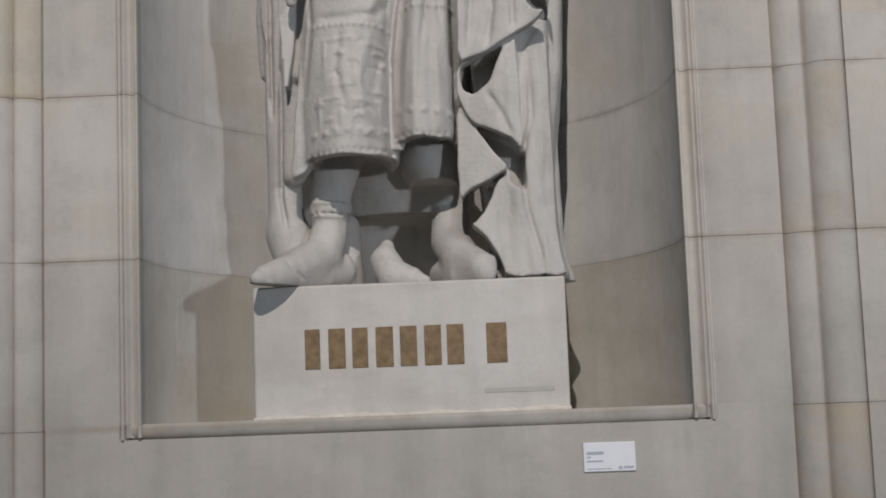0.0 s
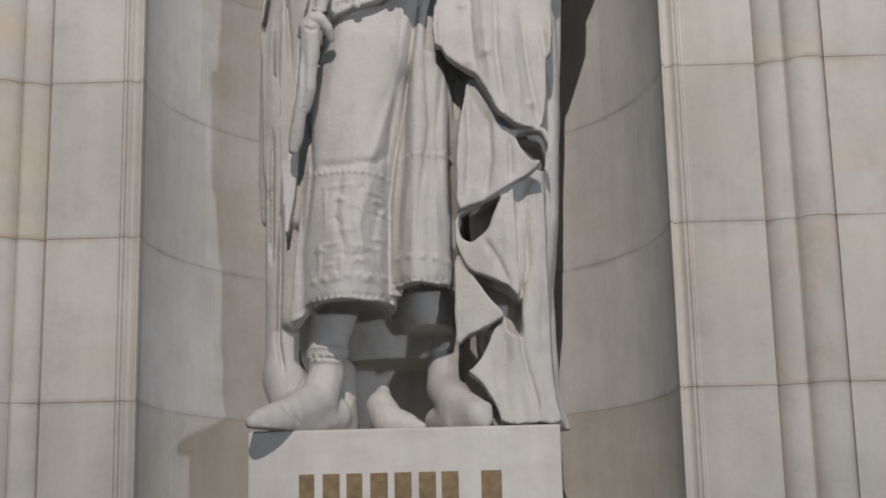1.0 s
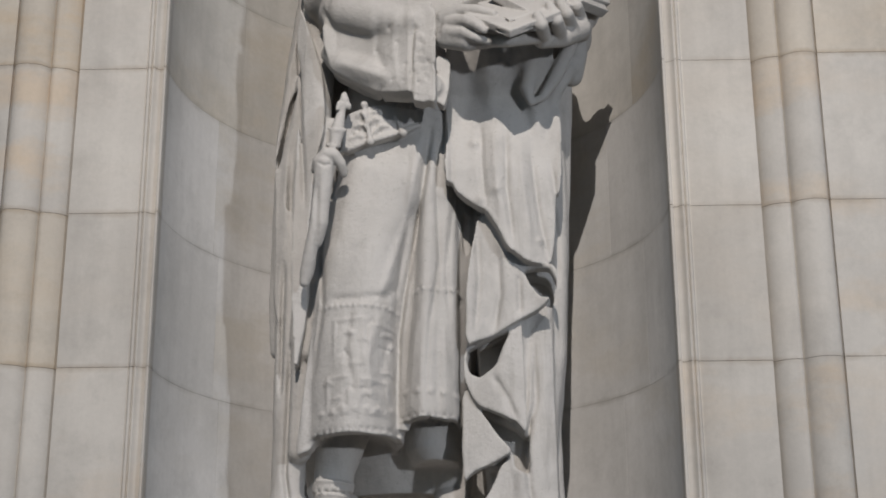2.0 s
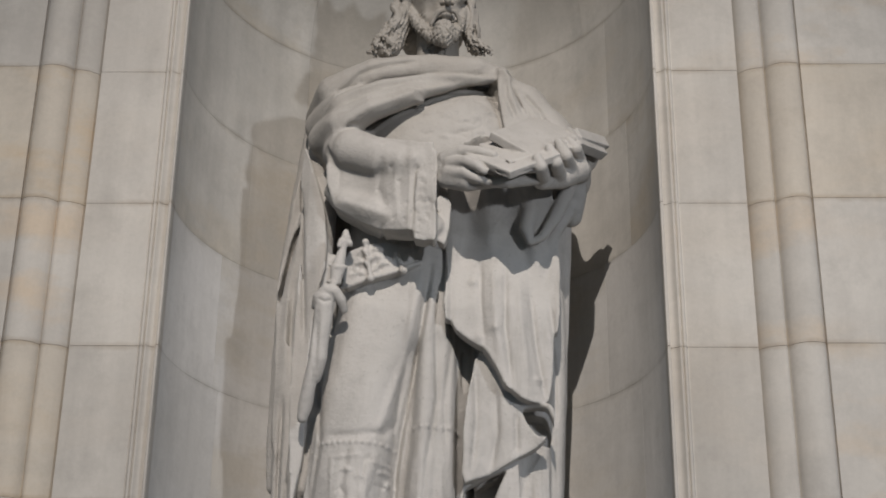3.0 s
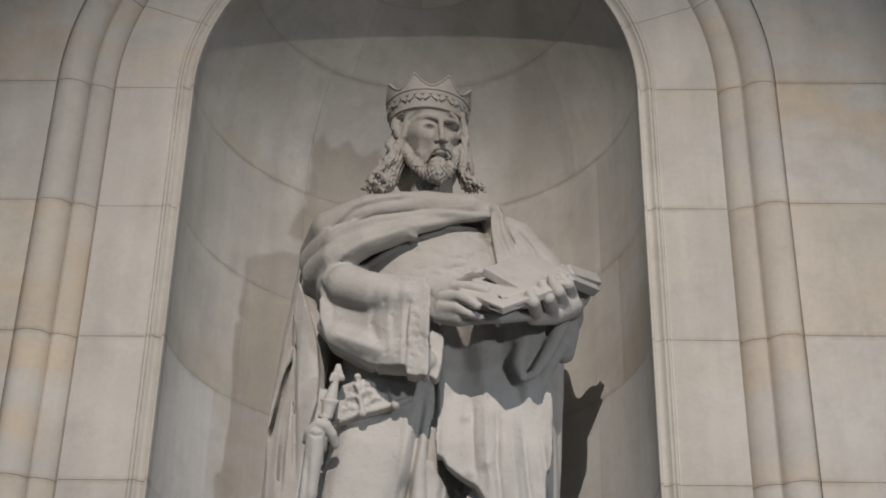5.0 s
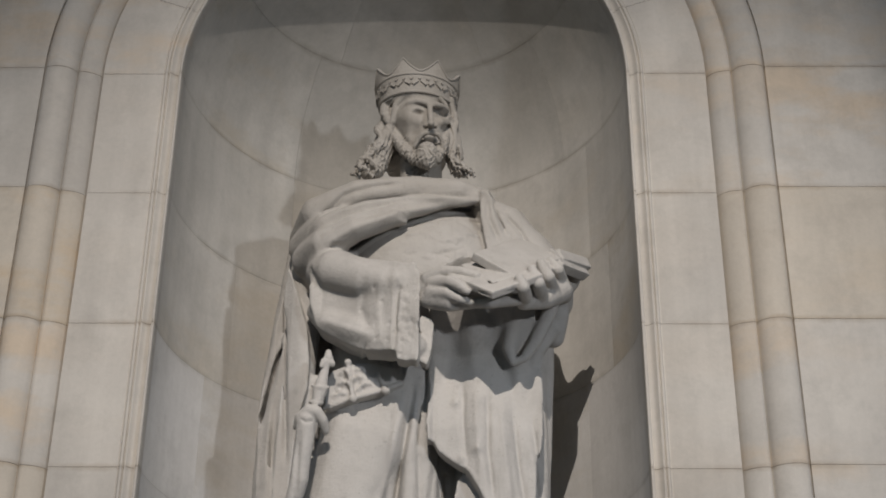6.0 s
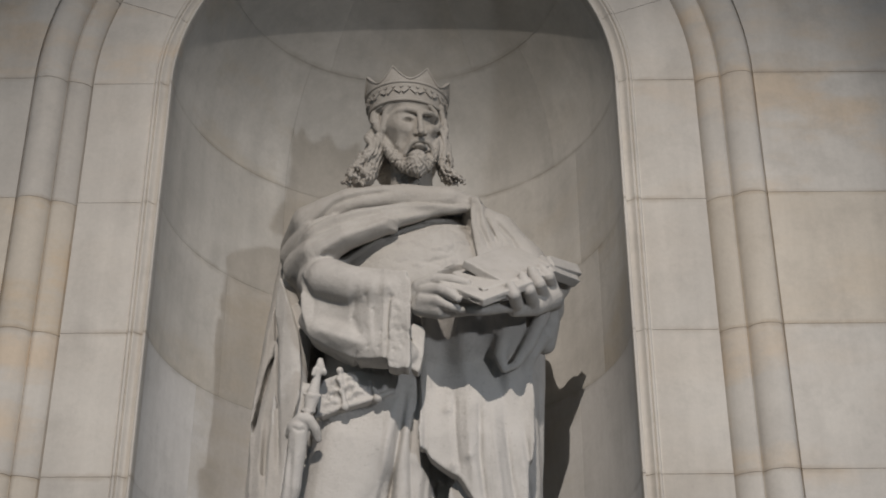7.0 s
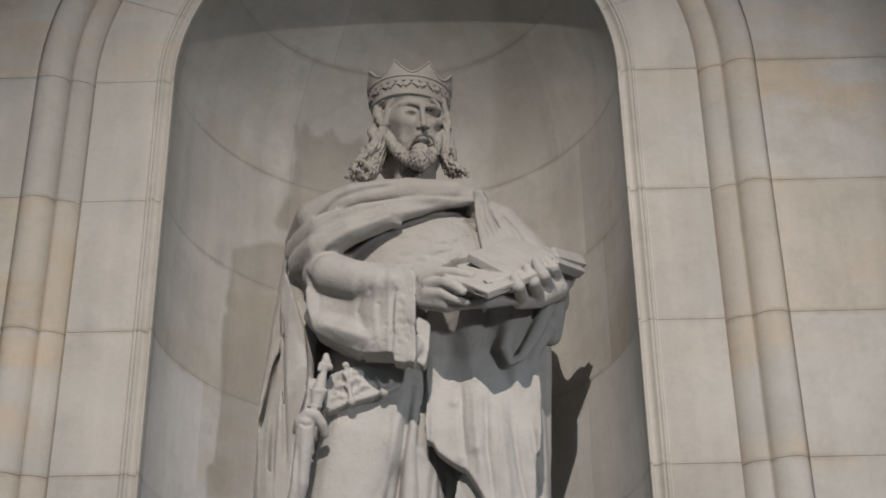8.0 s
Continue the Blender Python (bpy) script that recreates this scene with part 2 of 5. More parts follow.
def lower_stones():
    """The stone that frames the foot of the niche, and the blocks under it."""
    bm = bmesh.new()
    smooth = set(range(2, len(INNER) - 2))
    for side in (-1, 1):
        loft(bm, on_jamb(side, INNER, 1.6395, 2.123 - GAP), smooth)
        loft(bm, on_jamb(side, [p for p in INNER if p[0] < 0.0466], 1.602, 1.6390), set(range(1, 7)))
        loft(bm, on_jamb(side, [p for p in INNER if 0.0465 < p[0] < 0.0695], 1.596, 1.6395), set(range(1, 7)))
        bmesh.ops.recalc_face_normals(bm, faces=bm.faces)
    outline = [(-1.079, 1.6395), (-HALF - 0.0685, 1.6395), (-HALF - 0.0685, 1.596), (HALF + 0.0685, 1.596), (HALF + 0.0685, 1.6395), (1.079, 1.6395), (1.079, Z_BASE + GAP), (-1.079, Z_BASE + GAP)]
    loft(bm, [[(x, 0.0, z) for x, z in outline], [(x, BACK, z) for x, z in outline]])
    bmesh.ops.recalc_face_normals(bm, faces=bm.faces)
    part("frame_stone", bm, WALL_STONE, wall)
    for z0, z1, xs in ((0.0, 0.647, (-0.4, 0.45)), (0.647, Z_BASE, (-0.62, 0.1, 0.8))):
        edges = [-1.079, *xs, 1.079]
        for x0, x1 in zip(edges, edges[1:]):
            bm = bmesh.new()
            box(bm, x0 + GAP, x1 - GAP, 0.0, BACK, z0 + GAP, z1 - GAP)
            part("ashlar_block", bm, WALL_STONE, wall)


def mortar_core():
    """The backing that shows in the joints, open at the niche."""
    bm = bmesh.new()
    for side in (-1, 1):
        bm2 = [(side * 0.835, 1.60), (side * X_FAR, 1.60), (side * X_FAR, Z_SPRING), (side * 0.835, Z_SPRING)]
        bm.faces.new([bm.verts.new((x, 0.062, z)) for x, z in bm2])
    n = 24
    arc = [(0.835 * math.cos(math.pi * k / n), Z_SPRING + 0.835 * math.sin(math.pi * k / n)) for k in range(n + 1)]
    for p, q in zip(arc, arc[1:]):
        bm.faces.new([bm.verts.new((x, 0.062, z)) for x, z in (p, q, (q[0] * 10.7, Z_TOP + 2 if q not in (arc[0], arc[-1]) else Z_SPRING), (p[0] * 10.7, Z_TOP + 2 if p not in (arc[0], arc[-1]) else Z_SPRING))])
    bm.faces.new([bm.verts.new((x, 0.062, z)) for x, z in ((-X_FAR, 0), (X_FAR, 0), (X_FAR, 1.6), (-X_FAR, 1.6))])
    ob = part("mortar_bed", bm, MORTAR, wall)
    return ob


niche = tagged(empty("wall_niche"), "curved limestone niche wall with a half-dome head", "niche wall", kind="structure")


def niche_stones():
    """Curved blocks, proud of fine joints, each with a tone of its own."""
    breaks = {0: (18, 52, 92, 128, 162), 1: (31.5, 70, 110, 147.7), 2: (20, 55, 90, 125, 150), 3: (34, 75, 118, 152),
              4: (22, 60, 100, 143.7), 5: (30.6, 64, 96, 126)}
    zs = [1.60] + [z for z in JOINTS if 1.7 < z < Z_SPRING + 0.01]
    g = 0.0004
    for row, (z0, z1) in enumerate(zip(zs, zs[1:])):
        cuts = [0.0, *breaks[row % 6], 180.0]
        for a0, a1 in zip(cuts, cuts[1:]):
            bm = bmesh.new()
            b0, b1 = radians(a0) + g / R_NICHE, radians(a1) - g / R_NICHE
            steps = max(4, int((a1 - a0) / 3))
            rings = []
            for k in range(steps + 1):
                a = b0 + (b1 - b0) * k / steps
                c, s = math.cos(a), math.sin(a)
                rings.append([(r * c, Y_NICHE + DEEP * r * s, z) for r, z in ((R_NICHE, z0 + g), (R_NICHE, z1 - g), (R_NICHE + 0.1, z1 - g), (R_NICHE + 0.1, z0 + g))])
            loft(bm, rings, {0})
            bmesh.ops.recalc_face_normals(bm, faces=bm.faces)
            part("niche_block", bm, NICHE_FOOT_STONE if row == 0 else NICHE_PALE_STONE if row < 4 else NICHE_STONE, niche)
    # the head: two rings of dome stones and a cap
    rings_of = ((0, 38.3, (40, 90, 126)), (38.3, 62, (62, 118)), (62, 90, (90,)))
    for e0, e1, inner in rings_of:
        cuts = [0.0, *inner, 180.0]
        for a0, a1 in zip(cuts, cuts[1:]):
            bm = bmesh.new()
            u = max(6, int((a1 - a0) / 3))
            v = 10
            grid = {}
            for shell, r in enumerate((R_NICHE, R_NICHE + 0.1)):
                for i in range(u + 1):
                    a = radians(a0 + (a1 - a0) * i / u) + (g / R_NICHE if i == 0 else -g / R_NICHE if i == u else 0)
                    for j in range(v + 1):
                        e = radians(e0 + (e1 - e0) * j / v) + (g / R_NICHE if j == 0 else -g / R_NICHE if j == v else 0)
                        grid[shell, i, j] = bm.verts.new((r * math.cos(e) * math.cos(a), Y_NICHE + DEEP * r * math.cos(e) * math.sin(a), Z_SPRING + r * math.sin(e)))
            for i in range(u):
                for j in range(v):
                    for shell in (0, 1):
                        f = bm.faces.new([grid[shell, i, j], grid[shell, i + 1, j], grid[shell, i + 1, j + 1], grid[shell, i, j + 1]])
                        f.smooth = True
            for i in range(u):
                for j in (0, v):
                    bm.faces.new([grid[0, i, j], grid[0, i + 1, j], grid[1, i + 1, j], grid[1, i, j]])
            for j in range(v):
                for i in (0, u):
                    bm.faces.new([grid[0, i, j], grid[0, i, j + 1], grid[1, i, j + 1], grid[1, i, j]])
            bmesh.ops.recalc_face_normals(bm, faces=bm.faces)
            part("dome_stone", bm, NICHE_STONE, niche)
    # joints: a shell behind the blocks
    bm = bmesh.new()
    r, n = R_NICHE + 0.004, 72
    lower = [bm.verts.new((r * math.cos(math.pi * k / n), Y_NICHE + DEEP * r * math.sin(math.pi * k / n), 1.6)) for k in range(n + 1)]
    rows = [lower]
    for j in range(13):
        e = radians(90 * j / 12.01)
        rows.append([bm.verts.new((r * math.cos(e) * math.cos(math.pi * k / n), Y_NICHE + DEEP * r * math.cos(e) * math.sin(math.pi * k / n), Z_SPRING + r * math.sin(e))) for k in range(n + 1)])
    for a, b in zip(rows, rows[1:]):
        for k in range(n):
            f = bm.faces.new((a[k], a[k + 1], b[k + 1], b[k]))
            f.smooth = True
    part("mortar_bed", bm, MORTAR, niche)


def niche_sill():
    bm = bmesh.new()
    prof = [(0.93, 1.640), (0.008, 1.640), (0.003, 1.637), (0.0005, 1.632)]
    for k in range(9):
        a = math.pi / 2 * k / 8
        prof.append((0.0005 + 0.020 * (1 - math.cos(a)), 1.629 - 0.031 * math.sin(a)))
    prof += [(0.022, 1.594), (0.93, 1.50)]
    w = HALF + 0.0478
    rings = []
    for x, inset in ((-w, 0.006), (-w + 0.006, 0.0), (w - 0.006, 0.0), (w, 0.006)):
        rings.append([(x, y + (inset if y < 0.1 else 0), z) for y, z in prof])
    loft(bm, rings, set(range(2, 13)))
    bmesh.ops.recalc_face_normals(bm, faces=bm.faces)
    ob = part("sill", bm, WALL_STONE)
    tagged(ob, "rounded limestone sill under the niche", "sill", kind="structure")


def plinth():
    bm = bmesh.new()
    box(bm, -0.476, 0.448, 0.055, 0.78, 1.640, 2.030, 0.007)
    ob = part("plinth", bm, PLINTH_STONE)
    tagged(ob, "pale stone plinth block standing on the niche sill", "plinth")
    # the cut and gilded letters, as plain bars
    for x0, x1 in ((540, 567), (582, 612), (624, 652), (666, 697), (709, 739), (752, 782), (792, 822), (862, 898)):
        bm = bmesh.new()
        a, b = (-0.322 + (v - 541) * 0.00166 for v in (x0, x1))
        box(bm, a, b, 0.0525, 0.06, 1.782, 1.900, 0.0015)
        part("letter_bar", bm, GILT, ob, "worn gilded letter bar")
    bm = bmesh.new()
    box(bm, 0.20, 0.405, 0.0535, 0.06, 1.695, 1.710, 0.001)
    part("signature_bar", bm, FAINT, ob, "faint cut signature bar")
    # bedding mortar along the foot
    bm = bmesh.new()
    rng = random.Random(8)
    n = 60
    rings = []
    for k in range(n + 1):
        x = -0.478 + 0.928 * k / n
        h = 0.006 + 0.006 * rng.random() + 0.006 * noise.noise((x * 9, 0, 0))
        d = 0.006 + 0.006 * rng.random()
        rings.append([(x, 0.057, 1.6405), (x, 0.055 - d, 1.6405), (x, 0.055 - 0.4 * d, 1.6405 + max(h, 0.003)), (x, 0.057, 1.6405 + max(h, 0.003))])
    loft(bm, rings)
    bmesh.ops.recalc_face_normals(bm, faces=bm.faces)
    part("mortar_joint", bm, MORTAR_PALE, ob, "rough pale mortar along the foot")


def wall_label():
    bm = bmesh.new()
    box(bm, 0.475, 0.622, -0.006, -0.0005, 1.459, 1.541, 0.001)
    ob = part("information_plate", bm, PLATE)
    tagged(ob, "small white information plate fixed to the wall", "plate")
    for x0, x1, z0, z1 in ((0.484, 0.532, 1.508, 1.516), (0.484, 0.495, 1.498, 1.502), (0.484, 0.530, 1.487, 1.491), (0.484, 0.553, 1.466, 1.468), (0.574, 0.583, 1.465, 1.473), (0.588, 0.616, 1.467, 1.473)):
        bm = bmesh.new()
        box(bm, x0, x1, -0.0075, -0.005, z0, z1)
        part("text_bar", bm, INK, ob)


def ground():
    bm = bmesh.new()
    bm.faces.new([bm.verts.new(p) for p in ((-400, -800, 0), (400, -800, 0), (400, 3, 0), (-400, 3, 0))])
    tagged(part("ground", bm, PAVING), "grey paved ground before the wall", "ground", kind="structure")


niche_sill()
plinth()
wall_label()
ground()

# ---- the statue: one carved mesh, modelled as a distance field ----


class Clay:
    """A block of clay: solids are added to it and cut from it, and its skin becomes a mesh."""

    def __init__(self, low, high, step):
        self.low, self.step = np.array(low, np.float32), step
        self.size = tuple(int((b - a) / step) + 1 for a, b in zip(low, high))
        self.field = np.full(self.size, 0.2, np.float32)

    def window(self, low, high):
        a = [max(0, int((p - q) / self.step)) for p, q in zip(low, self.low)]
        b = [min(n, int((p - q) / self.step) + 2) for p, q, n in zip(high, self.low, self.size)]
        if any(q - p < 2 for p, q in zip(a, b)):
            return None
        cut = tuple(slice(p, q) for p, q in zip(a, b))
        axes = [self.low[i] + self.step * np.arange(a[i], b[i], dtype=np.float32) for i in range(3)]
        return cut, (axes[0][:, None, None], axes[1][None, :, None], axes[2][None, None, :])

    def add(self, fn, low, high, k=0.02, cut=False):
        pad = k + 0.03
        got = self.window([v - pad for v in low], [v + pad for v in high])
        if got is None:
            return
        where, (x, y, z) = got
        d = fn(x, y, z)
        f = self.field[where]
        if cut:
            d = -d
            h = np.clip(0.5 - 0.5 * (f - d) / k, 0, 1)
            self.field[where] = f + (d - f) * h + k * h * (1 - h)
        else:
            h = np.clip(0.5 + 0.5 * (f - d) / k, 0, 1)
            self.field[where] = f + (d - f) * h - k * h * (1 - h)

    def limb(self, pts, k=0.02, cut=False):
        """A tapered, bent rod through places (x, y, z, radius)."""
        pts = np.array(pts, np.float32)

        def fn(x, y, z):
            best = None
            for p, q in zip(pts, pts[1:]):
                v = q[:3] - p[:3]
                t = ((x - p[0]) * v[0] + (y - p[1]) * v[1] + (z - p[2]) * v[2]) / max(float(v @ v), 1e-9)
                t = np.clip(t, 0, 1)
                d = np.sqrt((x - p[0] - t * v[0]) ** 2 + (y - p[1] - t * v[1]) ** 2 + (z - p[2] - t * v[2]) ** 2) - (p[3] + (q[3] - p[3]) * t)
                best = d if best is None else np.minimum(best, d)
            return best
        r = pts[:, 3:4]
        self.add(fn, (pts[:, :3] - r).min(0), (pts[:, :3] + r).max(0), k, cut)

    def egg(self, c, r, k=0.02, cut=False):
        def fn(x, y, z):
            a, b, e = (x - c[0]) / r[0], (y - c[1]) / r[1], (z - c[2]) / r[2]
            k0 = np.sqrt(a * a + b * b + e * e)
            k1 = np.sqrt((a / r[0]) ** 2 + (b / r[1]) ** 2 + (e / r[2]) ** 2) + 1e-6
            return k0 * (k0 - 1) / k1
        self.add(fn, [p - q for p, q in zip(c, r)], [p + q for p, q in zip(c, r)], k, cut)

    def robe(self, sections, k=0.02, fold=None):
        """A column of oval sections (z, x, y, half width, half depth), cut flat at both ends; fold(angle, z) swells it."""
        s = np.array(sorted(sections), np.float32)

        def fn(x, y, z):
            zz = z[0, 0]
            cx, cy, rx, ry = (np.interp(zz, s[:, 0], s[:, i]).astype(np.float32)[None, None, :] for i in (1, 2, 3, 4))
            u, v = (x - cx) / rx, (y - cy) / ry
            q = np.sqrt(u * u + v * v) + 1e-6
            d = (q - 1) * np.sqrt((u * rx) ** 2 + (v * ry) ** 2) / q
            if fold is not None:
                d = d - fold(np.arctan2(u, -v), z)
            ends = np.maximum(s[0, 0] - z, z - s[-1, 0])
            return np.maximum(d, ends)
        low = (float((s[:, 1] - s[:, 3]).min()) - 0.03, float((s[:, 2] - s[:, 4]).min()) - 0.03, float(s[0, 0]))
        high = (float((s[:, 1] + s[:, 3]).max()) + 0.03, float((s[:, 2] + s[:, 4]).max()) + 0.03, float(s[-1, 0]))
        self.add(fn, low, high, k)

    def sheet(self, outline, depth, thick, k=0.015, cut=False):
        """A piece of cloth with that outline from the front; depth(x, z) is its middle."""
        pts = np.array(outline, np.float32)
        # round the corners of the outline
        after = np.roll(pts, -1, axis=0)
        pts = np.stack((0.84 * pts + 0.16 * after, 0.16 * pts + 0.84 * after), axis=1).reshape(-1, 2)

        def fn(x, y, z):
            px, pz = x[:, 0, 0][:, None], z[0, 0][None, :]
            best = np.full((px.shape[0], pz.shape[1]), 9.0, np.float32)
            inside = np.zeros(best.shape, bool)
            for (ax, az), (bx, bz) in zip(pts, np.roll(pts, -1, axis=0)):
                ex, ez = bx - ax, bz - az
                t = np.clip(((px - ax) * ex + (pz - az) * ez) / (ex * ex + ez * ez), 0, 1)
                best = np.minimum(best, (px - ax - t * ex) ** 2 + (pz - az - t * ez) ** 2)
                if abs(ez) > 1e-9:
                    inside ^= ((az > pz) != (bz > pz)) & (px < ax + (pz - az) * ex / ez)
            d2 = np.where(inside, -1.0, 1.0) * np.sqrt(best)
            mid = depth(px, pz)
            return np.maximum(d2[:, None, :], np.abs(y - mid[:, None, :]) - thick)
        gx, gz = np.meshgrid(pts[:, 0], pts[:, 1])
        mids = depth(gx, gz)
        low = (pts[:, 0].min(), float(mids.min()) - thick - 0.03, pts[:, 1].min())
        high = (pts[:, 0].max(), float(mids.max()) + thick + 0.03, pts[:, 1].max())
        self.add(fn, low, high, k, cut)

    def board(self, a, b, lean, deep, half, k=0.004, cut=False):
        """A flat block with its near edge from a to b, going back by deep along lean; half is half its thickness."""
        a, b = np.array(a, float), np.array(b, float)
        long = np.linalg.norm(b - a)
        ex = (b - a) / long
        ew = np.array(lean, float) - np.dot(lean, ex) * ex
        ew /= np.linalg.norm(ew)
        en = np.cross(ex, ew)
        mid = 0.5 * (a + b) + 0.5 * deep * ew
        ends = [a, b, a + deep * ew, b + deep * ew]

        def fn(x, y, z):
            p = (x - mid[0], y - mid[1], z - mid[2])
            q = [np.abs(p[0] * e[0] + p[1] * e[1] + p[2] * e[2]) - h for e, h in ((ex, 0.5 * long), (ew, 0.5 * deep), (en, half))]
            out = np.sqrt(np.maximum(q[0], 0) ** 2 + np.maximum(q[1], 0) ** 2 + np.maximum(q[2], 0) ** 2)
            return out + np.minimum(np.maximum(np.maximum(q[0], q[1]), q[2]), 0) - 0.0015
        self.add(fn, np.min(ends, 0) - half, np.max(ends, 0) + half, k, cut)

    def stroke(self, line, width, depth, back):
        """A groove (or, with a negative depth, a ridge) along a line seen from the front, on all that lies before back."""
        pts = np.array(line, np.float32)
        reach = 2.4 * width
        got = self.window((pts[:, 0].min() - reach, -9, pts[:, 1].min() - reach), (pts[:, 0].max() + reach, back, pts[:, 1].max() + reach))
        if got is None:
            return
        where, (x, y, z) = got
        px, pz = x[:, 0, 0][:, None], z[0, 0][None, :]
        best = np.full((px.shape[0], pz.shape[1]), 9.0, np.float32)
        fade = np.ones_like(best)
        for n, (p, q) in enumerate(zip(pts, pts[1:])):
            ex, ez = q - p
            t = np.clip(((px - p[0]) * ex + (pz - p[1]) * ez) / (ex * ex + ez * ez + 1e-9), 0, 1)
            d = (px - p[0] - t * ex) ** 2 + (pz - p[1] - t * ez) ** 2
            along = (n + t) / max(len(pts) - 1, 1)
            fade = np.where(d < best, np.clip(np.minimum(along, 1 - along) * 5 + 0.25, 0, 1), fade)
            best = np.minimum(best, d)
        cut = depth * fade * np.exp(-best / width ** 2)
        self.field[where] += cut[:, None, :].astype(np.float32)

    def studs(self, a, b, count, radius, depth, back):
        """A row of small beads or drilled dots."""
        for i in range(count):
            t = i / max(count - 1, 1)
            x, z = a[0] + (b[0] - a[0]) * t, a[1] + (b[1] - a[1]) * t
            got = self.window((x - 3 * radius, -9, z - 3 * radius), (x + 3 * radius, back, z + 3 * radius))
            if got is None:
                continue
            where, (gx, gy, gz) = got
            self.field[where] += (depth * np.exp(-((gx - x) ** 2 + (gz - z) ** 2) / radius ** 2)).astype(np.float32) * np.ones_like(gy)

    def rough(self, low, high, fn):
        """Broken-up relief inside a box: carved ornament, curls."""
        got = self.window(low, high)
        where, (x, y, z) = got
        edge = 1.0
        for v, p, q in zip((x, y, z), low, high):
            edge = edge * np.clip(np.minimum(v - p, q - v) / 0.02, 0, 1)
        self.field[where] += (fn(x, y, z) * edge).astype(np.float32)

    def wear(self, fn):
        x, y, z = (self.low[i] + self.step * np.arange(self.size[i], dtype=np.float32) for i in range(3))
        self.field += fn(x[:, None, None], y[None, :, None], z[None, None, :])

    def skin(self):
        """Naive surface nets: vertices and quads of the zero level."""
        f = self.field
        for axis in range(3):
            for end in (0, -1):
                cut = [slice(None)] * 3
                cut[axis] = end
                f[tuple(cut)] = 0.1
        neg = f < 0
        corners = np.zeros(tuple(n - 1 for n in f.shape), np.uint8)
        for dx in (0, 1):
            for dy in (0, 1):
                for dz in (0, 1):
                    corners += neg[dx:f.shape[0] - 1 + dx, dy:f.shape[1] - 1 + dy, dz:f.shape[2] - 1 + dz]
        cells = np.argwhere((corners > 0) & (corners < 8))
        index = np.full(corners.shape, -1, np.int32)
        index[tuple(cells.T)] = np.arange(len(cells))
        total, count = np.zeros((len(cells), 3)), np.zeros((len(cells), 1))
        for axis in range(3):
            o1, o2 = [a for a in range(3) if a != axis]
            for u in (0, 1):
                for v in (0, 1):
                    p = cells.copy()
                    p[:, o1] += u
                    p[:, o2] += v
                    q = p.copy()
                    q[:, axis] += 1
                    a, b = f[tuple(p.T)], f[tuple(q.T)]
                    hit = (a < 0) != (b < 0)
                    t = np.where(hit, a / np.where(hit, a - b, 1), 0)
                    place = p.astype(float)
                    place[:, axis] += t
                    total += place * hit[:, None]
                    count += hit[:, None]
        verts = self.low + self.step * total / count
        faces = []
        for axis in range(3):
            o1, o2 = (axis + 1) % 3, (axis + 2) % 3
            a = [slice(None)] * 3
            b = [slice(None)] * 3
            a[axis], b[axis] = slice(0, -1), slice(1, None)
            na, nb = neg[tuple(a)], neg[tuple(b)]
            for flip in (False, True):
                e = np.argwhere((na & ~nb) if not flip else (~na & nb))
                ok = (e[:, o1] > 0) & (e[:, o2] > 0) & (e[:, o1] < corners.shape[o1]) & (e[:, o2] < corners.shape[o2])
                e = e[ok]
                ring = []
                for u, v in ((0, 0), (-1, 0), (-1, -1), (0, -1)):
                    p = e.copy()
                    p[:, o1] += u
                    p[:, o2] += v
                    ring.append(index[tuple(p.T)])
                q = np.stack(ring if not flip else ring[::-1], axis=1)
                faces.append(q[(q >= 0).all(axis=1)])
        return verts, np.concatenate(faces)


